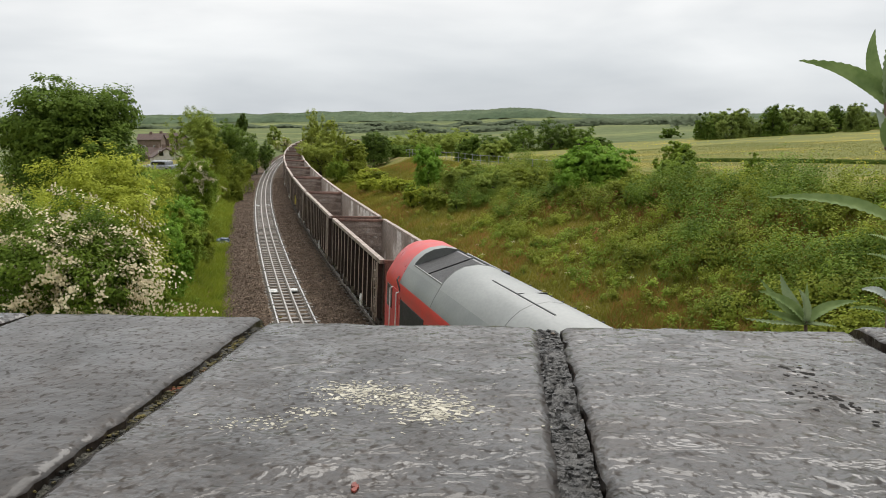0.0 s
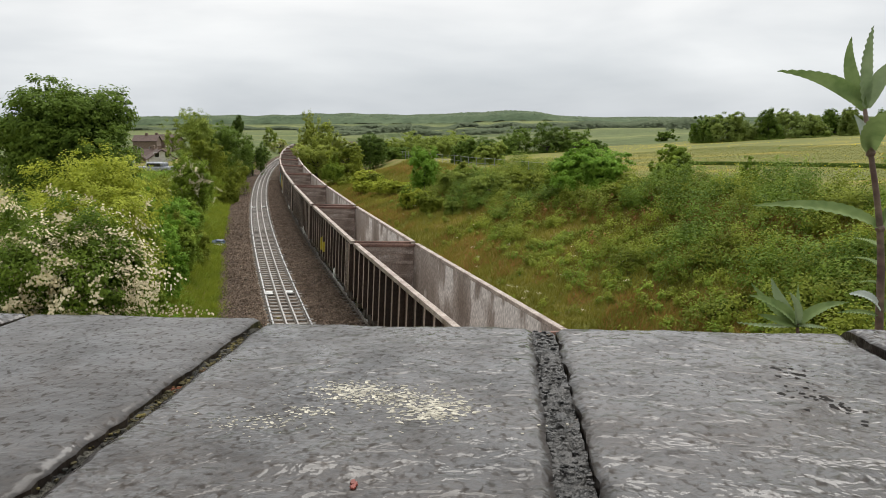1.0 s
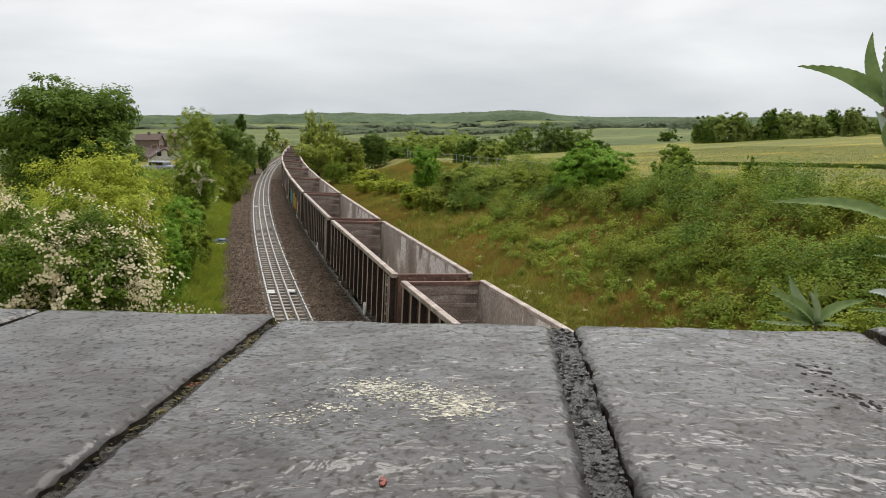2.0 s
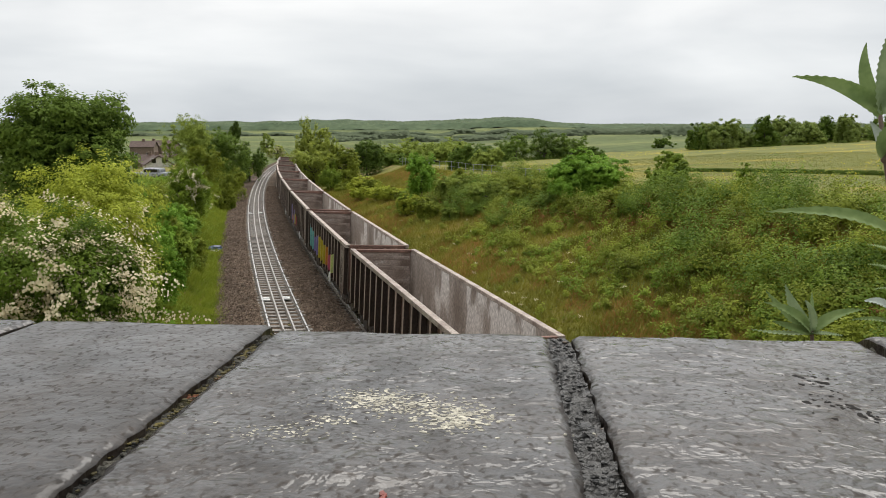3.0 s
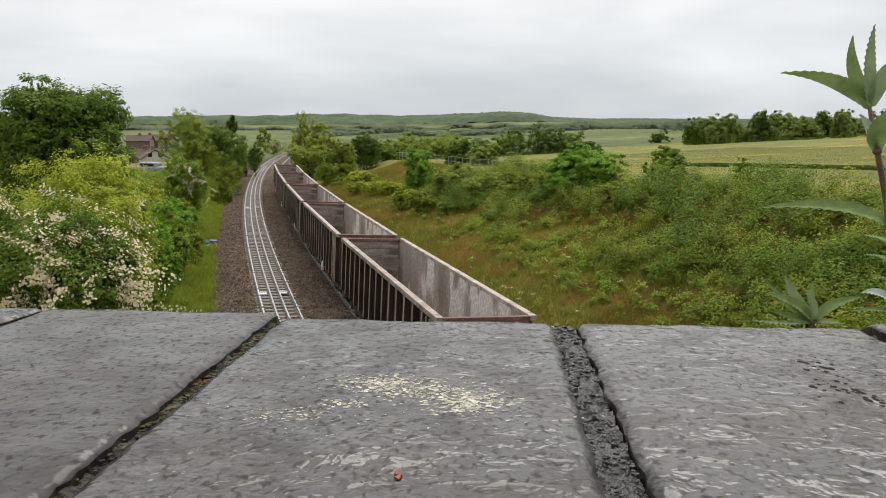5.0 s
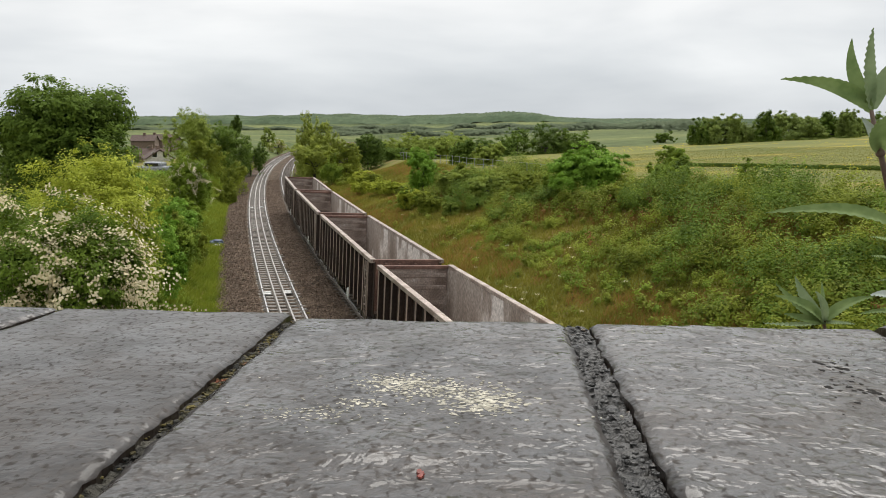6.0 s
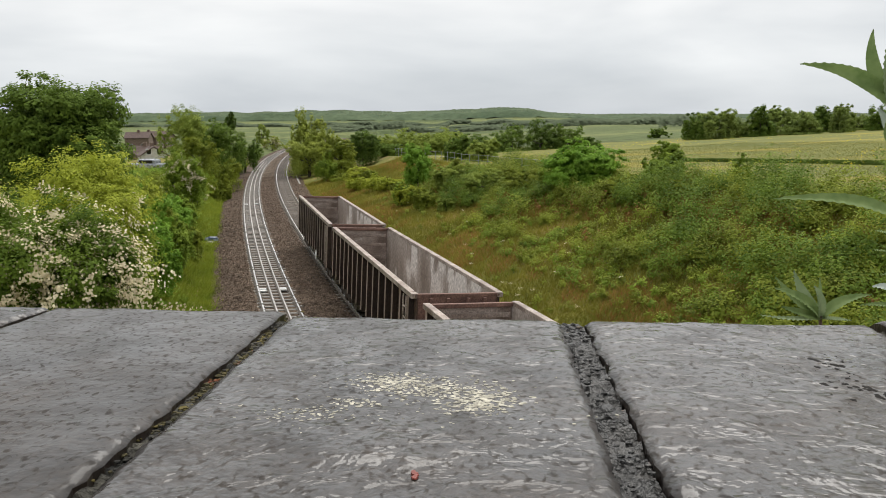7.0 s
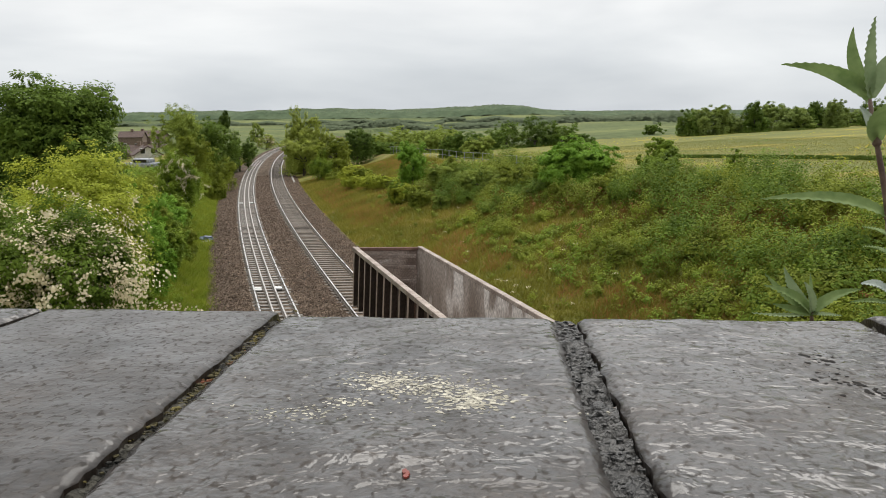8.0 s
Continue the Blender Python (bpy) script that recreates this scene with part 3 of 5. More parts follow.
def flecks(name, label, category, mat, spots, seed, thick, x0, long=1.3):
    """Ragged little patches lying on the coping: (x, y, spread x, spread y, count, size)."""
    r = random.Random(seed)
    bm = bmesh.new()
    for cx, cy, sx, sy, count, size in spots:
        for _ in range(count):
            x, y, a = r.gauss(cx, sx), r.gauss(cy, sy), size * r.uniform(0.35, 1.3)
            ring = []
            k = 9
            for i in range(k):
                w = a * r.uniform(0.45, 1.1)
                ring.append((x + w * long * math.cos(i * 2 * math.pi / k), y + w * math.sin(i * 2 * math.pi / k)))
            lie = [0.0016 * noise.noise(Vector((p[0] * 14, p[1] * 14, x0))) + 0.0008 * noise.noise(Vector((p[0] * 50, p[1] * 50, 2.0))) + thick for p in ring]
            top = [bm.verts.new((p[0], p[1], h)) for p, h in zip(ring, lie)]
            low = [bm.verts.new((x + (p[0] - x) * 1.2, y + (p[1] - y) * 1.2, h - 0.0008)) for p, h in zip(ring, lie)]
            bm.faces.new(top)
            for i in range(k):
                bm.faces.new((low[i], low[(i + 1) % k], top[(i + 1) % k], top[i]))
    ob = part(name, bm, mat, None)
    ob.matrix_world = pose(0, 0.77, 7.80, -2.6, 0, A_WALL)
    tagged(ob, label, category, kind="stuff")


flecks("lichen", "pale cream lichen crust on a coping stone", "lichen", M_LICHEN,
       [(-0.034, -0.225, 0.016, 0.012, 300, 0.0013), (0.000, -0.238, 0.020, 0.013, 240, 0.0012), (0.030, -0.262, 0.012, 0.014, 360, 0.0015), (-0.055, -0.275, 0.010, 0.005, 55, 0.0013), (-0.085, -0.30, 0.016, 0.008, 90, 0.001), (-0.020, -0.26, 0.06, 0.04, 160, 0.0009)], 21, 0.0002, -0.176)
flecks("wet_pits", "dark wet pits in a coping stone", "pits", M_PIT,
       [(0.305, -0.150, 0.006, 0.008, 14, 0.0036), (0.300, -0.205, 0.008, 0.014, 20, 0.0036), (0.312, -0.245, 0.007, 0.016, 16, 0.0034), (0.29, -0.18, 0.03, 0.05, 60, 0.0010)], 22, 0.0002, 0.129, 0.7)
flecks("moss", "small tufts of moss and rusty grit in the joint", "moss", M_MOSS,
       [(-0.182, -0.05, 0.003, 0.03, 90, 0.0016), (-0.176, -0.2, 0.003, 0.09, 200, 0.0015)], 23, -0.0065, -0.176)
flecks("rust_chip", "rust-red chip stuck to a coping stone", "chip", plain("rust_red", (0.20, 0.035, 0.02), 0.5),
       [(0.000, -0.388, 0.0012, 0.003, 8, 0.0018)], 24, 0.0012, -0.176, 0.8)


# ---- the train ----
def wagon_meshes(L):
    """The meshes of one bogie open wagon: x across, y along the line, z above the rails."""
    m = {}
    W, T, F = 1.37, 3.1, 1.25

    def keep(name, bm, mats):
        me = bpy.data.meshes.new(name)
        bm.to_mesh(me)
        bm.free()
        for q in mats if isinstance(mats, (list, tuple)) else [mats]:
            me.materials.append(q)
        m[name] = me

    for side, name in ((-1, "side_wall_l"), (1, "side_wall_r")):
        bm = bmesh.new()
        xo, xi = side * (W - 0.17), side * (W - 0.21)
        box(bm, min(xo, xi), max(xo, xi), -L / 2, L / 2, F - 0.1, T - 0.05)
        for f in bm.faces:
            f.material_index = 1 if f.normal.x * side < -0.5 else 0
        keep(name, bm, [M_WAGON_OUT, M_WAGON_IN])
    bm = boxed(-W + 0.212, W - 0.212, -L / 2, L / 2, F - 0.1, F, 0)
    for f in bm.faces:
        f.material_index = 0
    keep("floor", bm, M_WAGON_END)
    for end, name in ((-1, "end_wall_n"), (1, "end_wall_f")):
        bm = bmesh.new()
        y0 = end * (L / 2 - 0.06)
        box(bm, -W + 0.212, W - 0.212, min(y0, y0 + end * 0.06), max(y0, y0 + end * 0.06), F - 0.1, T - 0.05)
        for f in bm.faces:
            f.material_index = 1 if f.normal.y * end < -0.5 else 0
        keep(name, bm, [M_WAGON_RUST, M_WAGON_END])
    keep("end_band", boxed(-W + 0.26, W - 0.26, -0.018, 0.018, 0, 0.14, 0.012), M_WAGON_END)
    keep("end_post", boxed(-0.05, 0.05, -0.04, 0.04, F - 0.1, T - 0.08, 0.012), M_WAGON_RUST)
    bm = boxed(-0.10, 0.10, -L / 2, L / 2, -0.09, 0.06, 0.02)
    keep("side_rim", bm, M_WAGON_RIM)
    bm = boxed(-W + 0.09, W - 0.09, -0.06, 0.06, -0.08, 0.04, 0.02)
    keep("end_rim", bm, M_WAGON_RUST)
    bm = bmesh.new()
    # flanks take the dark panel colour as painted shade, outer faces stay pale
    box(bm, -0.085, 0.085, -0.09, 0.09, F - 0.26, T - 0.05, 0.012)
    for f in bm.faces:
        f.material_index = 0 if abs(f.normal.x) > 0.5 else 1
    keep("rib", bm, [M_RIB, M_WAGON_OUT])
    bm = bmesh.new()
    for side in (-1, 1):
        box(bm, side * 1.02 - 0.07, side * 1.02 + 0.07, -L / 2, L / 2, F - 0.38, F - 0.11, 0.02)
    box(bm, -0.2, 0.2, -L / 2, L / 2, F - 0.42, F - 0.12, 0.02)
    for y in (-L / 2 + 0.1, L / 2 - 0.1):
        box(bm, -1.15, 1.15, y - 0.1, y + 0.1, F - 0.42, F - 0.105, 0.02)
    keep("underframe", bm, M_UNDER)
    bm = bmesh.new()
    for side in (-1, 1):
        box(bm, side * 0.98 - 0.06, side * 0.98 + 0.06, -1.35, 1.35, 0.42, 0.62, 0.03)
        box(bm, side * 0.98 - 0.09, side * 0.98 + 0.09, -0.28, 0.28, 0.30, 0.74, 0.04)
        for y in (-0.9, 0.9):
            box(bm, side * 0.98 - 0.10, side * 0.98 + 0.10, y - 0.16, y + 0.16, 0.36, 0.64, 0.04)
    box(bm, -0.95, 0.95, -0.2, 0.2, 0.5, 0.8, 0.03)
    keep("bogie_frame", bm, M_UNDER)
    bm = bmesh.new()
    for side in (-1, 1):
        rod(bm, (side * 0.69, 0, 0), (side * 0.81, 0, 0), 0.44, sides=20)
        rod(bm, (side * 0.66, 0, 0), (side * 0.69, 0, 0), 0.475, sides=20)
    rod(bm, (-0.9, 0, 0), (0.9, 0, 0), 0.08)
    keep("wheelset", bm, M_RAIL_SIDE)
    bm = bmesh.new()
    rod(bm, (0, 0, 0), (0, 0.42, 0), 0.09, sides=10)
    rod(bm, (0, 0.42, 0), (0, 0.50, 0), 0.22, 0.22, sides=14)
    keep("buffer", bm, M_UNDER)
    bm = bmesh.new()
    for y in (-0.17, 0.17):
        box(bm, -0.02, 0.02, y - 0.02, y + 0.02, F - 0.4, T - 0.1)
    for i in range(6):
        box(bm, -0.018, 0.018, -0.15, 0.15, F - 0.2 + i * 0.32, F - 0.17 + i * 0.32)
    keep("ladder", bm, M_WAGON_RIM)
    bm = bmesh.new()
    bmesh.ops.create_cone(bm, cap_ends=True, segments=18, radius1=0.24, radius2=0.24, depth=0.05, matrix=pose(0, 0, 0, 0, 90, 0))
    bmesh.ops.create_cone(bm, cap_ends=True, segments=10, radius1=0.06, radius2=0.05, depth=0.12, matrix=pose(0, 0, 0, 0, 90, 0))
    keep("brake_wheel", bm, M_WHITE)
    return m


WAGON, SHORT = 14.1, 12.05
WM = wagon_meshes(WAGON)
WM_SHORT = wagon_meshes(SHORT)


def wagon(label, L, WM):
    t = thing("goods_wagon", label=label, category="wagon", group="wagons of the train")
    W, T = 1.37, 3.1
    ribs = round(15 * L / 14.1)
    for n in ("side_wall_l", "side_wall_r", "floor", "end_wall_n", "end_wall_f", "underframe"):
        plainname = {"side_wall_l": "side_wall", "side_wall_r": "side_wall", "end_wall_n": "end_wall", "end_wall_f": "end_wall"}.get(n, n)
        mesh_part(plainname, WM[n], t, {"side_wall": "rusty brown side, scraped grey inside"}.get(plainname, ""))
    for side in (-1, 1):
        mesh_part("side_rim", WM["side_rim"], t, "worn pale steel top rail").location = (side * (W - 0.10), 0, T)
        mesh_part("end_rim", WM["end_rim"], t).location = (0, side * (L / 2 - 0.06), T - 0.001)
        for z in (1.75, 2.3, 2.72):
            mesh_part("end_band", WM["end_band"], t).location = (0, side * (L / 2 - 0.08), z)
        for x in (-0.8, -0.3, 0.3, 0.8):
            mesh_part("end_post", WM["end_post"], t).location = (x, side * (L / 2 + 0.041), 0)
        for i in range(ribs):
            y = -L / 2 + 0.35 + i * (L - 0.7) / (ribs - 1)
            mesh_part("rib", WM["rib"], t).location = (side * (W - 0.086), y, 0)
        bg = mesh_part("bogie", WM["bogie_frame"], t, "grimy black bogie")
        bg.location = (0, side * (L / 2 - 2.15), 0)
        for y in (-0.9, 0.9):
            mesh_part("wheelset", WM["wheelset"], bg).location = (0, y, 0.47)
        for x in (-0.87, 0.87):
            b = mesh_part("buffer", WM["buffer"], t)
            b.location = (x, side * L / 2, 1.04)
            b.rotation_euler = (0, 0, 0 if side > 0 else math.pi)
        mesh_part("ladder", WM["ladder"], t, "pale steel end ladder").location = (side * (W + 0.021), side * (L / 2 - 0.62), 0)
        mesh_part("brake_wheel", WM["brake_wheel"], t, "white handbrake wheel").location = (side * (W - 0.02), side * 2.5, 0.95)
    return t


def graffiti(t, patches):
    """Spray-painted blocks of colour on the side between the ribs: (rib bay, low, high, colour)."""
    L = 14.1
    for bay, lo, hi, mat in patches:
        y = -L / 2 + 0.35 + (bay + 0.5) * (L - 0.7) / 14
        bm = bmesh.new()
        w = 0.37
        r = random.Random(bay * 7)
        # on the panel, and on the side and face of the rib beyond it
        run_ = [(-1.204, y - w), (-1.204, y), (-1.204, y + 0.384), (-1.374, y + 0.384), (-1.374, y + 0.565)]
        up = [bm.verts.new((px, py, hi + r.uniform(-0.14, 0.12))) for px, py in run_]
        dn = [bm.verts.new((px, py, lo + r.uniform(-0.1, 0.12))) for px, py in run_]
        for i in range(4):
            bm.faces.new((dn[i], up[i], up[i + 1], dn[i + 1]))
        part("graffiti_patch", bm, mat, t, "spray-painted patch of colour")


P_TEAL, P_LILAC, P_YELLOW = plain("teal_spray", (0.16, 0.46, 0.45)), plain("lilac_spray", (0.24, 0.19, 0.42)), plain("yellow_spray", (0.52, 0.42, 0.03))
P_ORANGE, P_PINK, P_RED, P_LIME = plain("orange_spray", (0.55, 0.22, 0.03)), plain("pink_spray", (0.50, 0.10, 0.16)), plain("red_spray", (0.35, 0.03, 0.04)), plain("lime_spray", (0.55, 0.60, 0.22))


def locomotive():
    """A long diesel locomotive: red sides and cab end, grey roof with a sunk radiator grille at this end."""
    t = thing("diesel_locomotive", label="red diesel locomotive with grey roof and dark roof grille", category="locomotive")
    L = 21.0
    # half section: side, cant rail, rounded shoulder, roof
    sec = [(1.36, 0.95), (1.36, 2.74), (1.33, 2.95), (1.22, 3.20), (1.08, 3.46), (1.00, 3.60), (0.86, 3.77), (0.66, 3.94), (0.40, 4.06), (0.0, 4.12)]
    full = [(-x, z) for x, z in sec] + [(x, z) for x, z in reversed(sec[:-1])]
    y0, y1 = L / 2 - 5.3, L / 2 - 2.4
    yy = [-L / 2, y0, y1, L / 2 - 1.9, L / 2 - 0.6, L / 2 - 0.2, L / 2]
    tuck = [0, 0, 0, 0, 0.0, 0.04, 0.12]
    verts, faces, mi = [], [], []
    for y, d in zip(yy, tuck):
        for x, z in full:
            verts.append((x * (1 - d * 0.22), y, z - d * max(0, (z - 2.6)) * 1.2))
    k = len(full)
    for i in range(len(yy) - 1):
        for j in range(k - 1):
            if i == 1 and 5 <= j <= k - 9:
                continue
            faces.append((i * k + j, i * k + j + 1, (i + 1) * k + j + 1, (i + 1) * k + j))
            low = j < 2 or j > k - 4
            edge = j in (2, 3, k - 4, k - 5)
            mi.append(0 if (low or i >= 3) else 2 if edge else 1)
    faces.append(tuple(range(k - 1, -1, -1)))
    mi.append(0)
    faces.append(tuple((len(yy) - 1) * k + j for j in range(k)))
    mi.append(0)
    me = mesh_of("body", verts, faces, [M_RED, M_LOCO_GREY, M_SHOULDER])
    me.polygons.foreach_set("material_index", mi)
    me.polygons.foreach_set("use_smooth", [len(f) == 4 and abs(verts[f[0]][2] - verts[f[1]][2]) < 1.0 for f in faces])
    mesh_part("body", me, t, "red sides and cab end, grey roof")
    # the sunk radiator well: floor panels, walls with posts, a frame round it
    well = part("radiator_well", boxed(-1.0, 0.66, y0, y1, 3.28, 3.34), M_BLACK, t, "dark sunk radiator well in the roof")
    part("well_wall", boxed(-1.02, -0.985, y0, y1, 3.30, 3.61, 0.006), M_LOCO_GREY, well)
    part("well_wall", boxed(0.655, 0.70, y0, y1, 3.30, 3.965, 0.01), M_LOCO_GREY, well)
    rim = [p for p in full[5:-7]]
    for y in (y0, y1):
        bm = bmesh.new()
        lower = [bm.verts.new((x, y, 3.30)) for x, z in rim]
        upper = [bm.verts.new((x, y, z + 0.012)) for x, z in rim]
        for i in range(len(rim) - 1):
            bm.faces.new((lower[i], lower[i + 1], upper[i + 1], upper[i]))
        bmesh.ops.solidify(bm, geom=bm.faces[:], thickness=0.04)
        part("well_end", bm, M_LOCO_GREY, well)
    for i in range(6):
        y = y0 + 0.25 + i * (y1 - y0 - 0.5) / 5
        part("well_post", boxed(0.60, 0.652, y - 0.03, y + 0.03, 3.36, 3.95, 0.008), M_LOCO_EDGE, well)
    for i in range(2):
        ya = y0 + 0.08 + i * (y1 - y0) / 2
        yb = ya + (y1 - y0) / 2 - 0.14
        for name, xa, za, xb, zb, lift, mat in (("grille_panel", -0.97, 3.55, 0.30, 3.98, 0.04, M_BLACK), ("grille_frame", 0.30, 3.98, 0.36, 3.99, 0.05, M_LOCO_EDGE)):
            bm = bmesh.new()
            q = [bm.verts.new(v) for v in ((xa, ya, za), (xb, ya, zb), (xb, yb, zb), (xa, yb, za), (xa, ya, za + lift), (xb, ya, zb + lift), (xb, yb, zb + lift), (xa, yb, za + lift))]
            for f in ((3, 2, 1, 0), (4, 5, 6, 7), (0, 1, 5, 4), (1, 2, 6, 5), (2, 3, 7, 6), (3, 0, 4, 7)):
                bm.faces.new([q[v] for v in f])
            part(name, bm, mat, well, "dark mesh grille panel" if mat is M_BLACK else "")
    # seams across the roof, hatch lines, bolts and the gutter along the far eave
    for y in (y0 - 0.05, y0 - 4.6, y0 - 9.0):
        bm = bmesh.new()
        for p, q in zip(full[2:-3], full[3:-2]):
            rod(bm, (p[0], y, p[1] - 0.006), (q[0], y, q[1] - 0.006), 0.014, sides=6)
        part("roof_seam", bm, M_LOCO_EDGE, t)
    part("hatch_seam", boxed(-0.33, -0.29, y0 - 5.6, y0 - 2.0, 4.03, 4.088, 0.004), M_BLACK, t)
    part("hatch_seam", boxed(-0.29, 0.42, y0 - 3.62, y0 - 3.58, 4.03, 4.10, 0.004), M_BLACK, t)
    for i in range(9):
        for dx in (0.50, 0.60):
            y = y0 - 1.6 - i * 0.62 - dx
            part("roof_bolt", boxed(dx - 0.035, dx + 0.035, y - 0.035, y + 0.035, 3.97, 4.05 - 0.28 * (dx - 0.4), 0.015), M_BLACK, t)
    part("lifting_eye", boxed(0.50, 0.62, y0 - 0.85, y0 - 0.55, 3.95, 4.055, 0.02), M_BLACK, t)
    part("gutter", boxed(1.0, 1.06, -L / 2 + 0.3, y0 - 0.3, 3.57, 3.64, 0.012), M_LOCO_EDGE, t)
    for side in (-1, 1):
        part("cab_door", boxed(side * 1.363 - 0.012, side * 1.363 + 0.012, L / 2 - 1.9, L / 2 - 1.25, 1.1, 2.7, 0.005), M_RED, t, "red cab door")
        part("cab_window", boxed(side * 1.363 - 0.012, side * 1.363 + 0.012, L / 2 - 1.1, L / 2 - 0.45, 1.95, 2.68, 0.005), M_GLASS_DARK, t, "dark cab side window")
        part("side_grille", boxed(side * 1.363 - 0.014, side * 1.363 + 0.014, L / 2 - 4.9, L / 2 - 2.25, 1.25, 2.50, 0.005), M_BLACK, t, "black side grille")
        for y in (L / 2 - 2.0, L / 2 - 1.18):
            bm = bmesh.new()
            rod(bm, (side * 1.45, y, 1.0), (side * 1.45, y, 2.65), 0.02)
            rod(bm, (side * 1.45, y, 2.65), (side * 1.35, y, 2.67), 0.02)
            part("handrail", bm, M_WHITE, t, "white handrail")
        bm = bmesh.new()
        rod(bm, (side * 1.36, L / 2 - 2.15, 2.72), (side * 1.42, L / 2 - 1.95, 3.05), 0.025)
        rod(bm, (side * 1.42, L / 2 - 1.95, 3.05), (side * 1.30, L / 2 - 1.7, 3.1), 0.025)
        part("door_bracket", bm, M_BLACK, t)
        part("solebar", boxed(side * 1.2 - 0.1, side * 1.2 + 0.1, -L / 2, L / 2, 0.75, 0.96, 0.03), M_BLACK, t)
        for y in (-6.4, 6.4):
            bm = bmesh.new()
            for a in (-1.8, 0, 1.8):
                rod(bm, (side * 0.69, y + a, 0.53), (side * 0.82, y + a, 0.53), 0.53, sides=18)
            box(bm, side * 1.0 - 0.08, side * 1.0 + 0.08, y - 2.4, y + 2.4, 0.4, 0.72, 0.03)
            part("bogie_side", bm, M_UNDER, t, "black bogie with three wheels")
        part("windscreen", boxed(side * 0.55 - 0.42, side * 0.55 + 0.42, L / 2 - 0.06, L / 2 + 0.012, 2.1, 2.75, 0.01), M_GLASS_DARK, t)
    part("fuel_tank", boxed(-1.1, 1.1, -2.5, 2.5, 0.35, 0.95, 0.05), M_UNDER, t)
    return t


loco = locomotive()
leading = wagon("shorter brown open box wagon, empty, behind the locomotive", SHORT, WM_SHORT)
first = wagon("brown rusty open box wagon, empty, with ribbed sides", WAGON, WM)
train = [leading, first]
for i in range(2, 12):
    train.append(copy_thing(first, Matrix()))
graffiti(train[5], [(12, 1.25, 2.45, P_TEAL), (11, 1.25, 2.2, P_TEAL), (10, 1.2, 2.1, P_LILAC), (9, 1.25, 2.2, P_LILAC), (8, 1.2, 2.3, P_YELLOW), (7, 1.2, 2.25, P_YELLOW), (6, 1.2, 2.2, P_YELLOW), (5, 1.2, 2.1, P_ORANGE), (4, 1.2, 2.0, P_PINK), (3, 1.2, 2.1, P_LIME)])
graffiti(train[6], [(11, 1.25, 2.3, P_LILAC), (10, 1.2, 1.7, P_ORANGE), (9, 1.2, 2.1, P_LILAC), (8, 1.2, 1.9, P_YELLOW), (7, 1.2, 1.8, P_RED)])
graffiti(train[2], [(9, 1.3, 1.9, P_YELLOW), (8, 1.3, 1.8, P_YELLOW)])
for i in (2, 5, 6):
    tagged(train[i], "brown rusty open box wagon with bright graffiti on its ribbed side")


# ---- plants ----
def unit(rs, n):
    v = rs.normal(size=(n, 3))
    return v / np.linalg.norm(v, axis=1, keepdims=True)


def leaf_mesh(name, centres, length, width, mats, rs, facing=None, spread=1.0, mat_index=None):
    """Many small pointed leaves, one four-cornered face each, turned at random or roughly to a facing."""
    n = len(centres)
    nor = unit(rs, n)
    if facing is not None:
        nor = facing + spread * nor
        nor /= np.linalg.norm(nor, axis=1, keepdims=True)
    a = np.cross(nor, unit(rs, n))
    a /= np.linalg.norm(a, axis=1, keepdims=True) + 1e-9
    b = np.cross(nor, a)
    length, width = np.broadcast_to(length, n)[:, None], np.broadcast_to(width, n)[:, None]
    droop = nor * length * 0.12
    v = np.stack([centres - a * length / 2 - droop, centres + b * width / 2 - a * length * 0.05, centres + a * length / 2 - droop, centres - b * width / 2 - a * length * 0.05], 1).reshape(-1, 3)
    me = bpy.data.meshes.new(name)
    me.vertices.add(4 * n)
    me.vertices.foreach_set("co", v.astype(np.float32).ravel())
    me.loops.add(4 * n)
    me.loops.foreach_set("vertex_index", np.arange(4 * n, dtype=np.int32))
    me.polygons.add(n)
    me.polygons.foreach_set("loop_start", np.arange(0, 4 * n, 4, dtype=np.int32))
    for m in mats if isinstance(mats, (list, tuple)) else [mats]:
        me.materials.append(m)
    if mat_index is not None:
        me.polygons.foreach_set("material_index", mat_index.astype(np.int32))
    me.update(calc_edges=True)
    return me


def crown_points(rs, n, radii, lobes, ragged=0.2, clump=0.125):
    """Points in small leafy clumps set on larger lobes, which together make an uneven crown. Gives points and outward ways."""
    radii = np.array(radii, float)
    d = unit(rs, lobes)
    d[:, 2] = np.abs(d[:, 2]) * 1.1 - 0.35
    d /= np.linalg.norm(d, axis=1, keepdims=True)
    lc = d * rs.uniform(0.30, 0.74, (lobes, 1))
    lr = rs.uniform(0.20, 0.38, lobes)
    sub = max(90, n // 55)
    own = rs.integers(0, lobes, sub)
    sd = unit(rs, sub)
    sd[:, 2] += 0.2
    sc = lc[own] + sd * (lr[own] * rs.uniform(0.72, 1.0 + ragged * 0.45, sub))[:, None]
    sr = rs.uniform(0.45, 1.2, sub) * clump
    pick = rs.integers(0, sub, n)
    out = unit(rs, n)
    out[:, 2] += 0.35
    p = sc[pick] + out * (sr[pick] * rs.random(n) ** 0.5)[:, None] * np.array([1.0, 1.0, 0.75])
    face = 0.55 * out + 0.95 * sd[pick]
    return p * radii, face / np.linalg.norm(face, axis=1, keepdims=True)


def crown_lobes(seed, radii, lobes):
    rs = np.random.default_rng(seed)
    d = unit(rs, lobes)
    d[:, 2] = np.abs(d[:, 2]) * 1.1 - 0.35
    d /= np.linalg.norm(d, axis=1, keepdims=True)
    return d * 0.5 * np.array(radii)


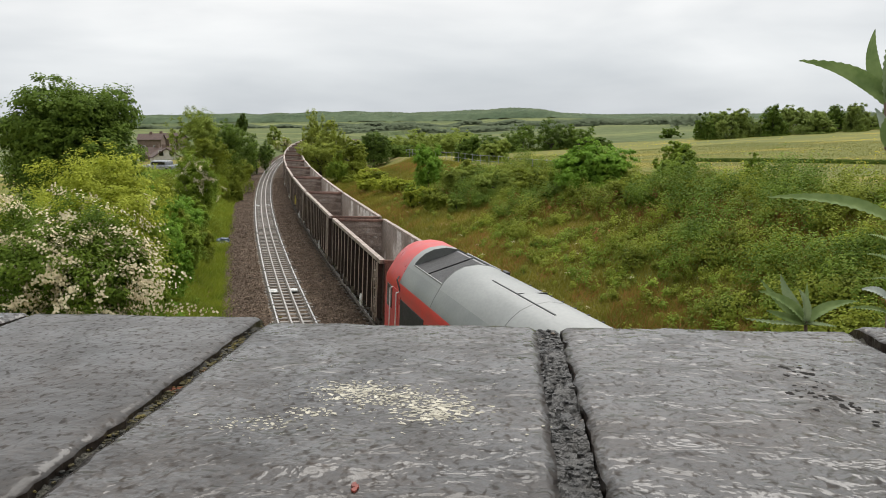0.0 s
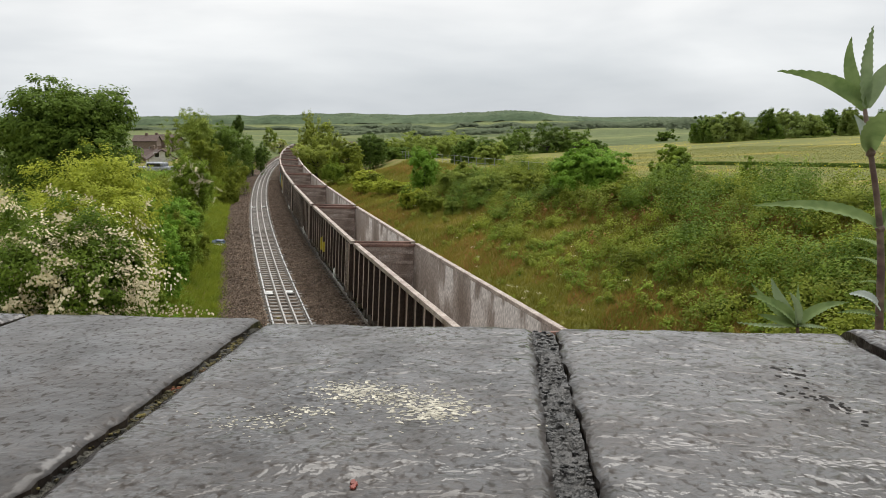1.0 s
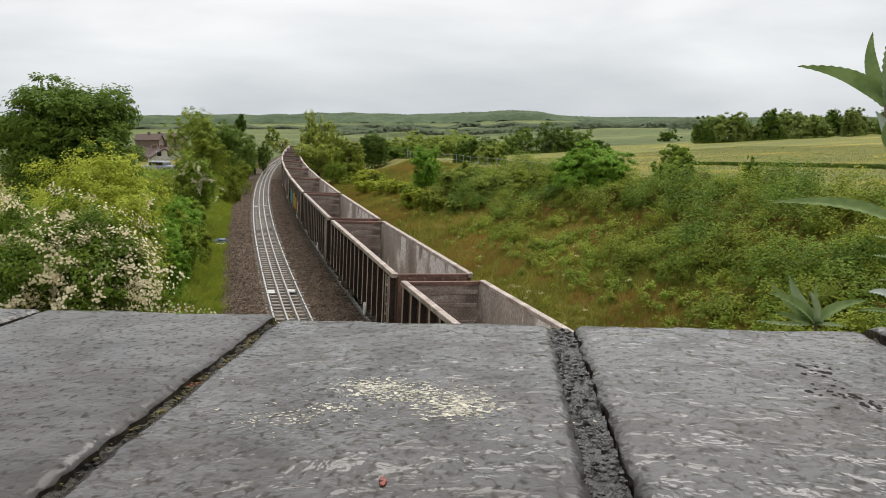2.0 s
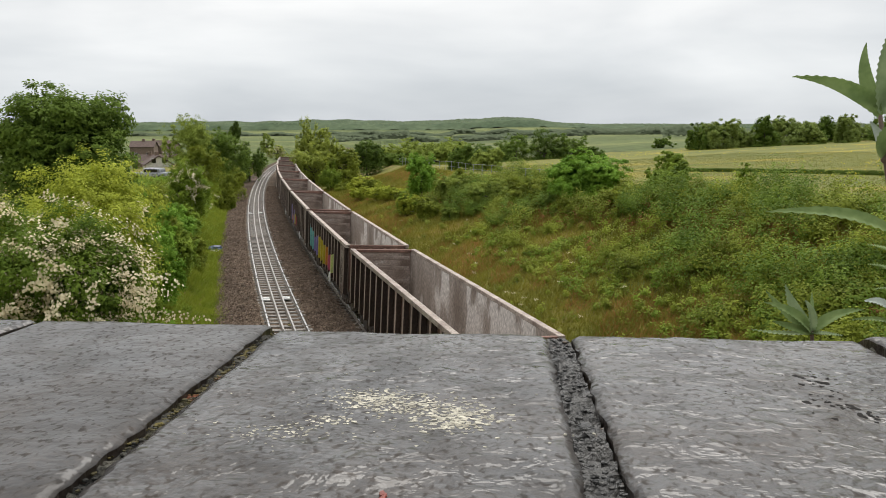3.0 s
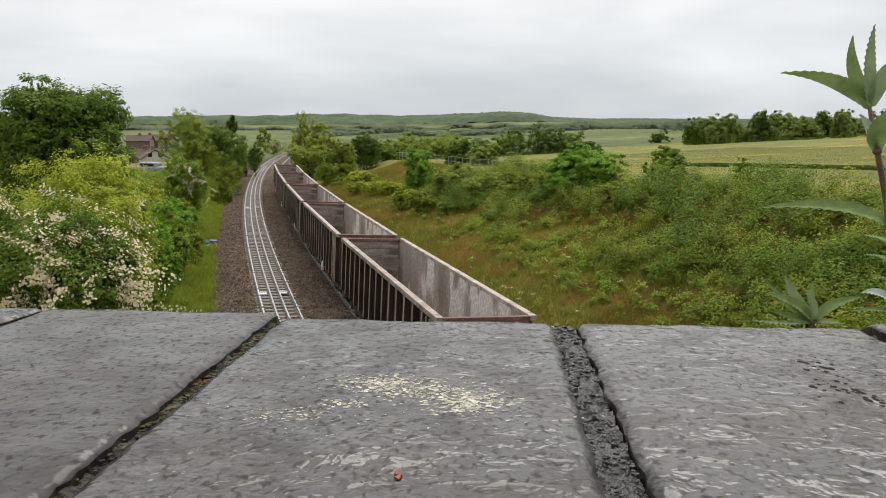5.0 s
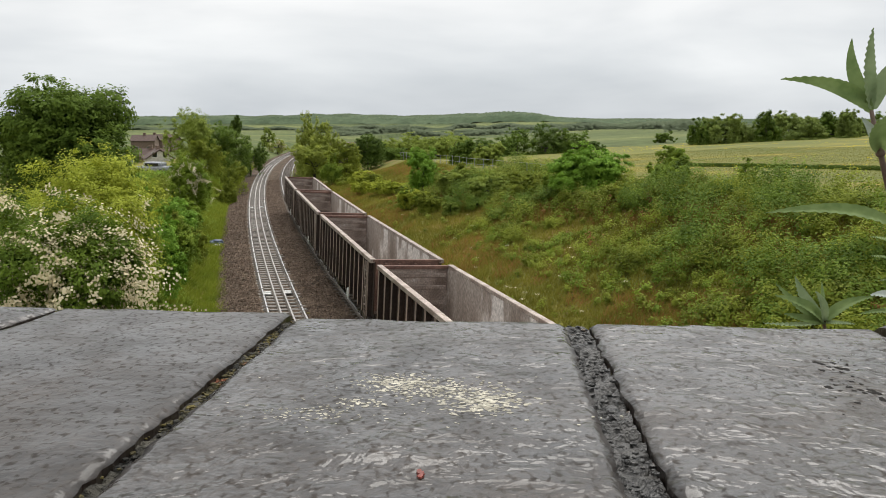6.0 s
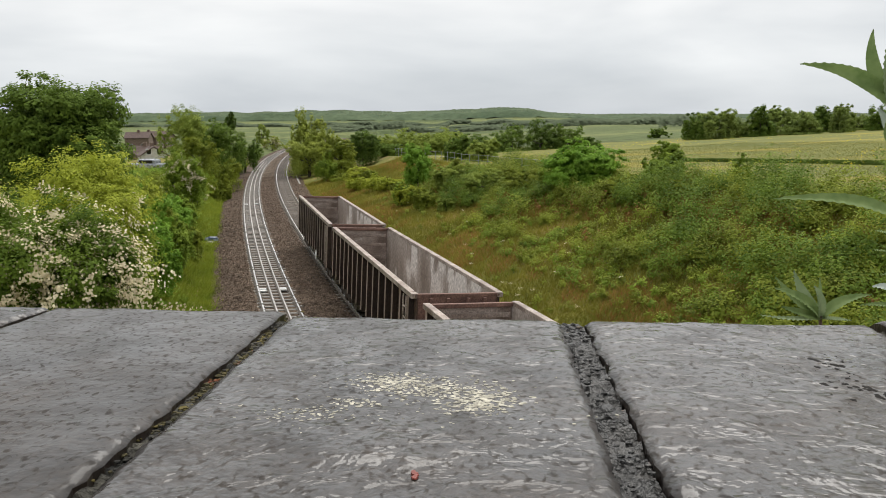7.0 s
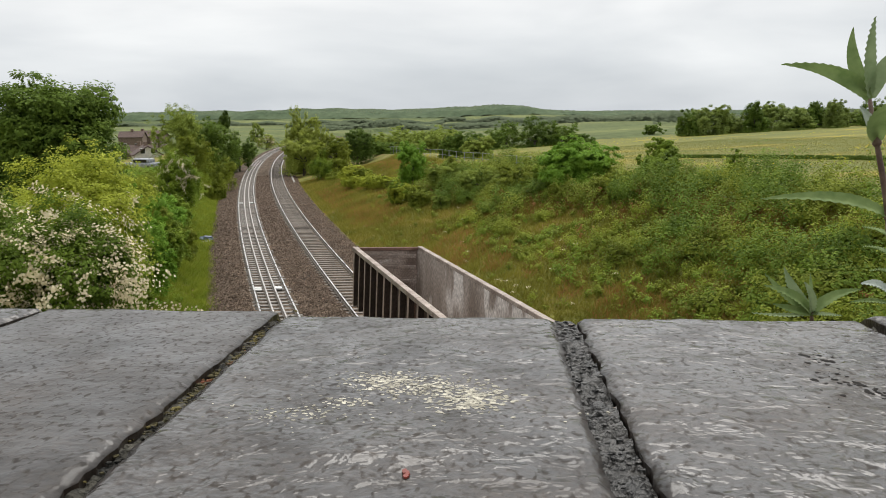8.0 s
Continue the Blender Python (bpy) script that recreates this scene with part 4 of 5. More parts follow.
def tree(name, x, y, top, radii, mat, label, category="tree", n=8500, leaf=0.128, lobes=14, seed=1, group="", blossom=0, ragged=0.2, base=None, skirt=False, bloom=0.062):
    """A tree or bush: a tapered trunk with limbs, and a crown of many leaves; top is the height of its crown's top."""
    z0 = ground_at(x, y) if base is None else base
    t = thing(name, x, y, z0 - 0.1, label, category, group)
    rs = np.random.default_rng(seed)
    if category == "bush" or skirt:
        radii = (radii[0], radii[1], max(radii[2], (top - z0) * 0.5))
    cz = top - radii[2] * 1.0 - z0 + 0.1
    p, out = crown_points(rs, n, radii, lobes, ragged)
    p *= 1.06
    if category == "bush" or skirt:
        low = rs.random(n) < 0.3
        p[low, 2] = -np.abs(p[low, 2]) * 0.9 - radii[2] * rs.random(int(low.sum())) * 0.4
    p[:, 2] += cz
    p[:, 2] = np.maximum(p[:, 2], 0.12 + 0.3 * rs.random(n))
    mats, mi = [mat], None
    me = leaf_mesh("crown", p, leaf * rs.uniform(0.7, 1.3, n), leaf * 0.62 * rs.uniform(0.7, 1.2, n), mats, rs, out + np.array([[0, -0.1, 0.35]]), 0.6)
    mesh_part("crown", me, t)
    if blossom:
        sel = rs.choice(np.flatnonzero(out[:, 1] < 0.35), blossom)
        c = p[sel] + out[sel] * 0.10
        arch = np.stack([rs.normal(0.5, 0.7, blossom), rs.normal(-0.2, 0.3, blossom), rs.normal(-0.5, 0.4, blossom)], 1) * 0.11
        c = np.concatenate([c + arch * k for k in range(7)])
        sel = np.tile(sel, 7)
        blossom *= 7
        reps = 8
        c = np.repeat(c, reps, 0) + rs.normal(size=(blossom * reps, 3)) * bloom
        mesh_part("blossom", leaf_mesh("blossom", c, bloom * 1.1, bloom, M_BLOSSOM, rs, np.repeat(out[sel], reps, 0), 0.5), t, "clusters of small white blossom")
    bm = bmesh.new()
    r = max(0.05, radii[0] * 0.055)
    rod(bm, (0, 0, 0), (0.05, 0.03, max(0.3, cz * 0.8)), r * 1.3, r * 0.8)
    for q in crown_lobes(seed, radii, 7):
        rod(bm, (0.04, 0.02, max(0.25, cz * 0.7)), (q[0], q[1], cz + q[2]), r * 0.6, r * 0.2, 6)
    part("trunk", bm, M_BARK, t)
    return t


def px_place(px, py, dist, horizon=218.0):
    """A place dist metres ahead, seen in that direction from the parapet."""
    f = 784 / math.tan(radians(30))
    p = math.atan((441 - horizon) / f)
    ahead = f * math.cos(p) - (py - 441) * math.sin(p)
    rise = -f * math.sin(p) - (py - 441) * math.cos(p)
    return (px - 784) * dist / ahead, dist, 8.0 + rise * dist / ahead


def tree_at(name, px, top_y, dist, half_w, half_h, mat, label, **kw):
    f = 784 / math.tan(radians(30))
    x, y, top = px_place(px, top_y, dist)
    rw, rh = half_w * dist / f, half_h * dist / f
    return tree(name, x, y, top, (rw, kw.pop("deep", rw), rh), mat, label, **kw)


# the cutting's left side
tree_at("hawthorn_bush", 95, 335, 16.5, 150, 120, L_THORN, "hawthorn bush covered in clusters of white blossom", category="bush", n=80000, leaf=0.085, lobes=40, seed=11, blossom=320, base=2.2)
tree_at("hawthorn_bush", 110, 262, 21, 150, 85, L_YEL, "yellow-green hawthorn bush with fresh leaves and some blossom", category="bush", n=51000, leaf=0.088, lobes=30, seed=12, blossom=20, base=2.9, ragged=1.1)
tree_at("hawthorn_bush", -60, 300, 17, 130, 130, L_THORN, "hawthorn bush with white blossom beside the parapet", category="bush", n=26000, leaf=0.075, lobes=16, seed=13, blossom=70, base=2.6)
tree_at("oak_tree", 95, 145, 45, 126, 108, L_OAK, "broad dark green oak tree with a dense uneven crown", n=88400, leaf=0.22, lobes=50, seed=14, ragged=0.3, skirt=True)
tree_at("elder_bush", 222, 340, 30, 50, 75, L_HAW, "dense green shrub on the cutting side", category="bush", n=25500, leaf=0.08, lobes=20, seed=15, group="cutting shrubs")
tree_at("elder_bush", 285, 365, 40, 44, 45, L_BRAMBLE, "dense green shrub on the cutting side", category="bush", n=15300, leaf=0.08, lobes=12, seed=16, group="cutting shrubs")
tree_at("elder_bush", 235, 300, 38, 60, 60, L_BRAMBLE, "dense green shrub on the cutting side", category="bush", n=20400, leaf=0.088, lobes=12, seed=17, group="cutting shrubs")
for i, (px, ty, dist, hw, mat) in enumerate(((255, 330, 35, 48, L_BRIGHT), (315, 352, 50, 42, L_HAW), (200, 320, 26, 60, L_HAW), (388, 312, 80, 20, L_BRAMBLE),
                                               (205, 405, 27, 58, L_THORN), (258, 398, 31, 52, L_BRIGHT), (300, 378, 38, 46, L_HAW), (328, 402, 44, 26, L_BRAMBLE), (288, 345, 47, 50, L_BRIGHT), (240, 440, 28, 34, L_HAW))):
    tree_at("elder_bush", px, ty, dist, hw, 34, mat, "dense green shrub on the cutting side", category="bush", n=14000, leaf=0.09 + dist * 0.0008, lobes=16, seed=140 + i, group="cutting shrubs")
tree_at("hawthorn_bush", 318, 266, 58, 52, 52, L_HAW, "rounded hawthorn bush with scattered white blossom", category="bush", n=23800, leaf=0.144, lobes=23, seed=18, blossom=60)
tree_at("ash_tree", 325, 192, 100, 50, 48, L_ASH, "thin grey-green tree with an airy crown", n=18700, leaf=0.224, lobes=26, seed=19, ragged=0.6, skirt=True)
tree_at("sycamore_tree", 385, 210, 112, 50, 40, L_OAK, "rounded mid-green tree by the railway", n=17000, leaf=0.272, lobes=20, seed=20, skirt=True)
tree_at("conifer", 405, 192, 150, 13, 36, L_DARK, "dark narrow conifer rising behind the trees", n=8500, leaf=0.28, lobes=12, seed=21)
tree_at("field_maple", 350, 240, 95, 40, 30, L_BRAMBLE, "low green tree by the railway", n=10200, leaf=0.2, lobes=12, seed=22, skirt=True)
tree_at("goat_willow", 430, 240, 120, 25, 28, L_DARK, "low dark green tree beside the line", n=8500, leaf=0.24, lobes=12, seed=23, skirt=True)
tree_at("goat_willow", 400, 280, 88, 28, 20, L_BRAMBLE, "low green bush beside the line", category="bush", n=8500, leaf=0.16, lobes=12, seed=24, skirt=True)
tree_at("blossom_tree", 480, 243, 210, 18, 14, L_WILLOW, "small pale blossoming tree at the bend", n=4250, leaf=0.32, lobes=12, seed=25, blossom=120, skirt=True)
tree_at("field_maple", 462, 225, 230, 16, 22, L_ASH, "grey-green tree at the bend", n=5100, leaf=0.4, lobes=12, seed=26, skirt=True)
tree_at("field_maple", 450, 258, 160, 22, 16, L_OAK, "low green tree at the bend", n=5100, leaf=0.32, lobes=12, seed=27, skirt=True)

# right of the line
for i, (px, ty, dist, hw, hh) in enumerate(((534, 203, 125, 25, 62), (558, 206, 122, 26, 58), (576, 222, 119, 22, 54), (545, 245, 118, 34, 44))):
    tree_at("poplar_clump", px, ty, dist, hw, hh, L_WILLOW, "tall pale green poplar at the bend", n=13000, leaf=0.25, lobes=60, seed=310 + i, ragged=0.3, skirt=True, group="poplars at the bend")
tree_at("poplar_clump", 545, 250, 112, 44, 32, L_WILLOW, "low willow scrub at the bend", n=17000, leaf=0.224, lobes=20, seed=32, skirt=True)
ROW = [(600, 248, 105, 34, 28, L_BRAMBLE), (640, 230, 112, 34, 36, L_DARK), (690, 252, 118, 36, 26, L_OAK), (760, 238, 120, 40, 34, L_ASH),
       (812, 236, 92, 30, 40, L_OAK), (855, 246, 88, 34, 34, L_ASH), (850, 238, 135, 50, 30, L_DARK), (905, 225, 140, 44, 36, L_OAK), (955, 218, 140, 44, 40, L_DARK), (1005, 222, 140, 36, 36, L_OAK),
       (720, 230, 150, 46, 28, L_ASH), (790, 232, 160, 50, 26, L_ASH), (1040, 250, 150, 26, 16, L_DARK), (660, 242, 140, 40, 26, L_ASH)]
for i, (px, ty, d, hw, hh, mat) in enumerate(ROW):
    tree_at("hedgerow_tree", px, ty, d, hw, hh, mat, "leafy tree in the hedgerow above the cutting", n=13600, leaf=0.256, lobes=20, seed=40 + i, group="hedgerow trees", skirt=True)
tree_at("round_bush", 737, 257, 70, 34, 24, L_BRIGHT, "rounded bright green bush at the cutting top", category="bush", n=17000, leaf=0.16, lobes=20, seed=60)
tree_at("sycamore_bush", 1028, 258, 47, 70, 48, L_BRIGHT, "large bright green bush at the cutting top", category="bush", n=40800, leaf=0.176, lobes=30, seed=61)
tree_at("sycamore_bush", 1178, 260, 44, 46, 46, L_HAW, "green bush at the meadow's edge", category="bush", n=20400, leaf=0.16, lobes=20, seed=62, ragged=0.5)
tree_at("elder_sapling", 1308, 283, 38, 26, 34, L_HAW, "slender green sapling at the meadow's edge", category="bush", n=5950, leaf=0.104, lobes=12, seed=63, ragged=0.7)
BANK = [(630, 300, 68, 28, 14, L_YEL), (690, 316, 62, 30, 16, L_YEL), (742, 338, 56, 30, 17, L_BRAMBLE), (665, 318, 66, 26, 12, L_YEL), (715, 328, 59, 24, 15, L_HAW), (800, 290, 62, 40, 28, L_ASH), (860, 300, 56, 46, 34, L_ASH), (925, 296, 52, 44, 34, L_BRAMBLE), (980, 300, 50, 34, 30, L_HAW),
        (600, 290, 80, 24, 18, L_BRAMBLE), (575, 275, 95, 22, 20, L_HAW), (1100, 318, 42, 50, 26, L_BRAMBLE), (1220, 320, 38, 60, 26, L_BRAMBLE)]
more = random.Random(5)
for i in range(26):
    px = 600 + i * 17
    BANK.append((px, 292 + more.uniform(-4, 28), 74 - (px - 600) * 0.055 + more.uniform(-4, 4), more.uniform(15, 26), more.uniform(9, 16), (L_YEL if px < 770 else L_ASH) if i % 3 else L_BRAMBLE))
for i, (px, ty, d, hw, hh, mat) in enumerate(BANK):
    if px < 790:
        ty = max(ty, 296 + (px - 620) * 0.36)
        d = 18.6 / (0.335 + (px - 784) / 1358) * more.uniform(0.95, 1.1)
    tree_at("bank_shrub", px, ty, d, hw, hh, mat, "low yellow-green shrub on the cutting side", category="bush", n=11900, leaf=0.144, lobes=20, ragged=0.5, seed=80 + i, group="cutting shrubs")
for i in range(11):
    px = 1240 + i * 36
    tree_at("hedge_tree", px, 203 - 7 * math.sin(i * 2.1) - i * 0.8, 150 + 6 * math.sin(i * 3.3), 34 + 7 * math.sin(i * 1.7), 36, L_HEDGE if i % 3 else L_OAK, "dark leafy tree in the hedge beyond the meadow", n=15000, leaf=0.36, lobes=20, seed=100 + i, group="meadow hedge trees", skirt=True)
tree_at("lone_tree", 1165, 229, 175, 20, 20, L_OAK, "single round tree in the further field", n=6800, leaf=0.28, lobes=12, seed=120)


def scatter(rs, n, s0, s1, u0, u1, power=1.0):
    u = u0 + (u1 - u0) * rs.random(n) ** power
    s = rs.uniform(s0, s1, n)
    k = line_slope(u)
    nn = np.sqrt(1 + k * k)
    return line_x(u) + s / nn, u - s * k / nn, s, u


def scrub(name, mounds, each, s0, s1, u0, u1, mat, label, leaf, size, seed, power=1.2):
    """Low tangled growth: many overlapping leafy mounds on the slope."""
    rs = np.random.default_rng(seed)
    x, y, s, u = scatter(rs, mounds, s0, s1, u0, u1, power)
    ok = wavy(x + seed, y - seed, 0.8) + 0.7 * rs.random(mounds) > 0.1
    x, y = x[ok], y[ok]
    m = len(x)
    r = size * rs.uniform(0.45, 1.25, m)
    z = height(x, y)
    subs = max(3, each // 28)
    sd = unit(rs, m * subs)
    sd[:, 2] = np.abs(sd[:, 2])
    own = np.repeat(np.arange(m), subs)
    sc = np.stack([x, y, z], 1)[own] + sd * (r[own] * rs.uniform(0.5, 1.05, m * subs))[:, None]
    pick = rs.integers(0, m * subs, m * each)
    out = unit(rs, m * each)
    out[:, 2] += 0.3
    c = sc[pick] + out * (0.30 * np.sqrt(r[own][pick]) * rs.random(m * each) ** 0.45)[:, None]
    out = 0.6 * out + 0.7 * sd[pick]
    me = leaf_mesh(name, c, leaf * rs.uniform(0.6, 1.4, len(c)), leaf * 0.65, mat, rs, out + np.array([[0, -0.2, 0.5]]), 0.5)
    tagged(new(name, me), label, "scrub", kind="stuff")


scrub("bramble_scrub", 1000, 110, 11.5, 23.5, 5, 66, L_BRAMBLE, "tangled bramble scrub covering the cutting side", 0.115, 0.5, 201)
scrub("nettle_scrub", 560, 120, 11.5, 23.0, 5, 66, L_HAW, "darker green weeds among the brambles", 0.115, 0.55, 202)
scrub("tall_scrub", 210, 950, 13.0, 22.5, 5, 62, L_BRAMBLE, "taller bramble mounds on the cutting side", 0.115, 1.3, 206)
scrub("elder_scrub", 75, 1500, 13.5, 21.5, 5, 58, L_THORN, "leafy elder mounds on the cutting side", 0.115, 1.75, 207)
scrub("dry_scrub", 70, 45, 11.5, 22.0, 5, 62, L_STRAW, "dead brown stems among the brambles", 0.14, 0.6, 208)
scrub("low_scrub", 200, 70, 8.0, 14.0, 8, 75, L_BRAMBLE, "small weeds in the rough grass", 0.11, 0.35, 204)
scrub("ballast_weeds", 900, 60, -6.6, -3.3, 12, 110, L_HAW, "small lush weeds at the foot of the bank", 0.09, 0.26, 209)
scrub("verge_scrub", 1300, 90, -13, -6.6, 12, 120, L_HAW, "green weeds and brambles on the cutting side", 0.13, 0.55, 203)
scrub("verge_weeds", 700, 80, -11.5, -4.2, 12, 120, L_BRIGHT, "lush green weeds beside the ballast", 0.12, 0.4, 205)


def blades(name, n, s0, s1, u0, u1, mat, label, tall, seed, width=0.02, keep=None, power=1.4):
    """Grass: thin upright blades that lean with the wind."""
    rs = np.random.default_rng(seed)
    x, y, s, u = scatter(rs, n, s0, s1, u0, u1, power)
    if keep is not None:
        ok = keep(x, y)
        x, y, s = x[ok], y[ok], s[ok]
    m = len(x)
    base = np.stack([x, y, height(x, y) - 0.03], 1)
    hgt = tall * rs.uniform(0.5, 1.3, m)
    ang = rs.uniform(0, 2 * math.pi, m)
    side = np.stack([np.cos(ang), np.sin(ang), np.zeros(m)], 1) * (width * rs.uniform(0.6, 1.4, m))[:, None]
    lean = np.stack([rs.normal(0.15, 0.6, m), rs.normal(-0.2, 0.6, m), np.ones(m)], 1) * hgt[:, None]
    v = np.stack([base - side, base + side, base + lean], 1).reshape(-1, 3)
    me = bpy.data.meshes.new(name)
    me.vertices.add(3 * m)
    me.vertices.foreach_set("co", v.astype(np.float32).ravel())
    me.loops.add(3 * m)
    me.loops.foreach_set("vertex_index", np.arange(3 * m, dtype=np.int32))
    me.polygons.add(m)
    me.polygons.foreach_set("loop_start", np.arange(0, 3 * m, 3, dtype=np.int32))
    me.materials.append(mat)
    me.update(calc_edges=True)
    tagged(new(name, me), label, "grass", kind="stuff")


blades("bank_grass", 190000, 6.6, 20.0, 8, 100, L_GRASS, "long green grass on the cutting side", 0.32, 301, 0.022)
blades("dry_grass", 90000, 7.5, 19.0, 10, 100, L_STRAW, "dry reddish grass on the cutting side", 0.34, 302, 0.02, keep=lambda x, y: wavy(x * 0.9 + 3, y * 0.7, 1.3) > 0.05)
blades("verge_grass", 150000, -9.0, -2.95, 14, 150, L_VERGE, "long green grass beside the ballast", 0.35, 303, 0.024)
blades("verge_tufts", 16000, -3.5, -2.45, 14, 120, L_VERGE, "tufts of grass straggling into the ballast edge", 0.26, 305, 0.024, keep=lambda x, y: wavy(x * 2.1, y * 1.3, 2.0) > 0.0)
blades("meadow_grass", 160000, 20.5, 70, 20, 100, L_MEADOW, "pale meadow grass", 0.12, 304, 0.012)
rs = np.random.default_rng(305)
x, y, s, u = scatter(rs, 8000, 21, 110, 25, 150)
ok = wavy(x, y, 0.35) + 0.5 * rs.random(len(x)) > 0.45
c = np.stack([x, y, height(x, y) + 0.22], 1)[ok]
M_BUTTER = leaf_material("buttercups", (0.50, 0.40, 0.01), (0.75, 0.62, 0.03))
tagged(new("buttercups", leaf_mesh("buttercups", c, 0.10, 0.09, M_BUTTER, rs, np.array([[0, -0.4, 0.8]]), 0.5)), "yellow buttercups scattered over the meadow", "flowers", kind="stuff")

# loose stones on the ballast
rs = np.random.default_rng(307)
chips = []
for sa, sb, count in ((-3.25, -1.0, 26000), (1.0, 2.75, 22000), (4.75, 6.95, 16000)):
    x, y, s, u = scatter(rs, count, sa, sb, 22, 110, 1.5)
    z = np.interp(s, [q[0] for q in prof], [q[1] for q in prof]) + 0.03
    chips.append(np.stack([x, y, z + 0.02 * rs.random(count)], 1))
c = np.concatenate(chips)
tagged(new("ballast_stones", leaf_mesh("ballast_stones", c, 0.085 * rs.uniform(0.6, 1.4, len(c)), 0.075, M_CHIP, rs, np.array([[0, -0.5, 0.8]]), 0.7)), "loose brown and grey ballast stones", "stones", kind="stuff")

# white umbels dotted over the slope
rs = np.random.default_rng(306)
x, y, s, u = scatter(rs, 26, 8.5, 14.0, 24, 60)
c = np.repeat(np.stack([x, y, height(x, y) + 0.5], 1), 14, 0) + rs.normal(size=(26 * 14, 3)) * np.array([[0.06, 0.06, 0.02]])
tagged(new("cow_parsley", leaf_mesh("cow_parsley", c, 0.035, 0.03, M_BLOSSOM, rs, np.array([[0, -0.3, 0.9]]), 0.4)), "white umbels of cow parsley on the slope", "flowers", kind="stuff")

# far woods along the ridge, and hedgerows in the valley
rs = np.random.default_rng(401)
cxs, cys = np.arange(-1200, 1700, 7.0), np.arange(1230, 1800, 11.0)
cgx, cgy = np.meshgrid(cxs, cys)
cgx, cgy = cgx + rs.uniform(-2.5, 2.5, cgx.shape), cgy + rs.uniform(-4, 4, cgy.shape)


def canopy(x, y):
    """The height of the tree tops on the ridge."""
    tall = (9 + 1.6 * np.sin(x * 0.021) + 1.0 * np.sin(x * 0.083 + y * 0.02)) * (1 - 0.6 * smooth(150, 195, x))
    return height(x, y) + tall * smooth(1226, 1260, y)


cgz = canopy(cgx, cgy) + rs.uniform(-1.1, 1.1, cgx.shape)
ci = np.arange(cgx.size).reshape(cgx.shape)
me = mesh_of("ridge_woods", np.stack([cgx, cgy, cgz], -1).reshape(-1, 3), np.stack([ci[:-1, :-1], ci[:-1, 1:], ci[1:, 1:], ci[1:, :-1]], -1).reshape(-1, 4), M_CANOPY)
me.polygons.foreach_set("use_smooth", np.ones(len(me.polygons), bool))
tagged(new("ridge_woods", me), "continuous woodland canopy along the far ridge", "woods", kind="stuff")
n = 14000
fx, fy = rs.uniform(-1100, 1600, n), rs.uniform(1250, 1800, n)
rows = [(np.stack([fx, fy, canopy(fx, fy) + rs.uniform(-0.5, 1.3, n)], 1), np.full(n, 3.6))]
for y0, tilt, tall, x0, x1 in ((330, -0.08, 6, 90, 260), (520, -0.05, 5, -80, 420), (760, -0.06, 4, -150, 600), (980, 0.03, 6, -400, 500)):
    k = int((x1 - x0) * 14)
    hx = rs.uniform(x0, x1, k)
    hy = y0 + tilt * hx + rs.normal(0, 4, k)
    lump = np.clip(0.7 + 0.25 * np.sin(hx * 0.11 + y0) + 0.2 * np.sin(hx * 0.037 + y0 * 2), 0.12, 1.3)
    rows.append((np.stack([hx, hy, height(hx, hy) + rs.random(k) ** 0.7 * tall * lump], 1), np.full(k, 1.0 + y0 / 330)))
pts, size = np.concatenate([r[0] for r in rows]), np.concatenate([r[1] for r in rows])
tagged(new("far_woods", leaf_mesh("far_woods", pts, size, size * 0.8, M_WOOD_FAR, rs, np.array([[0, -0.5, 0.8]]), 0.12)), "wooded ridge and far hedgerows, haze put into their leaf colour", "woods", kind="stuff")

# a dark trodden line through the meadow
rs = np.random.default_rng(402)
k = 9000
f = rs.random(k)
rx = 20.5 + 11.0 * f
ry = 68 - 28 * f + 1.0 * np.sin(f * 5) + rs.normal(0, 0.22, k)
c = np.stack([rx, ry, height(rx, ry) + 0.28 * rs.random(k)], 1)
tagged(new("meadow_ditch", leaf_mesh("meadow_ditch", c, 0.13, 0.06, L_DARK, rs, np.array([[0, -0.9, 0.2]]), 0.5)), "dark rank grass along a ditch in the meadow", "grass", kind="stuff")


# ---- railway fittings and fence ----
def fence(s, u0, u1, gap):
    t = thing("field_fence", label="grey metal post and rail fence at the meadow's edge", category="fence")
    us = np.arange(u0, u1, gap)
    tops = []
    for u in us:
        x, y = beside(u, s)
        z = ground_at(x, y)
        tops.append((x, y, z))
        part("post", boxed(x - 0.03, x + 0.03, y - 0.03, y + 0.03, z - 0.2, z + 1.15, 0.008), M_METAL, t)
    for a, b in zip(tops, tops[1:]):
        for h in (0.6, 1.1):
            bm = bmesh.new()
            rod(bm, (a[0], a[1], a[2] + h), (b[0], b[1], b[2] + h), 0.014, sides=6)
            part("rail", bm, M_METAL, t)


fence(20.5, 44, 118, 2.8)

verts, faces = [], []
for u in np.arange(98, 134, 1.0):
    for s, z in ((5.75, -0.50), (5.75, -0.20), (5.98, -0.20), (5.98, -0.50)):
        x, y = beside(u, s)
        verts.append((x, y, z))
for i in range(len(verts) // 4 - 1):
    for j in range(3):
        faces.append((i * 4 + j, i * 4 + j + 1, i * 4 + 4 + j + 1, i * 4 + 4 + j))
tagged(new("cable_trough", mesh_of("cable_trough", verts, faces, M_SLEEPER)), "grey concrete cable trough beside the track", "cable trough")


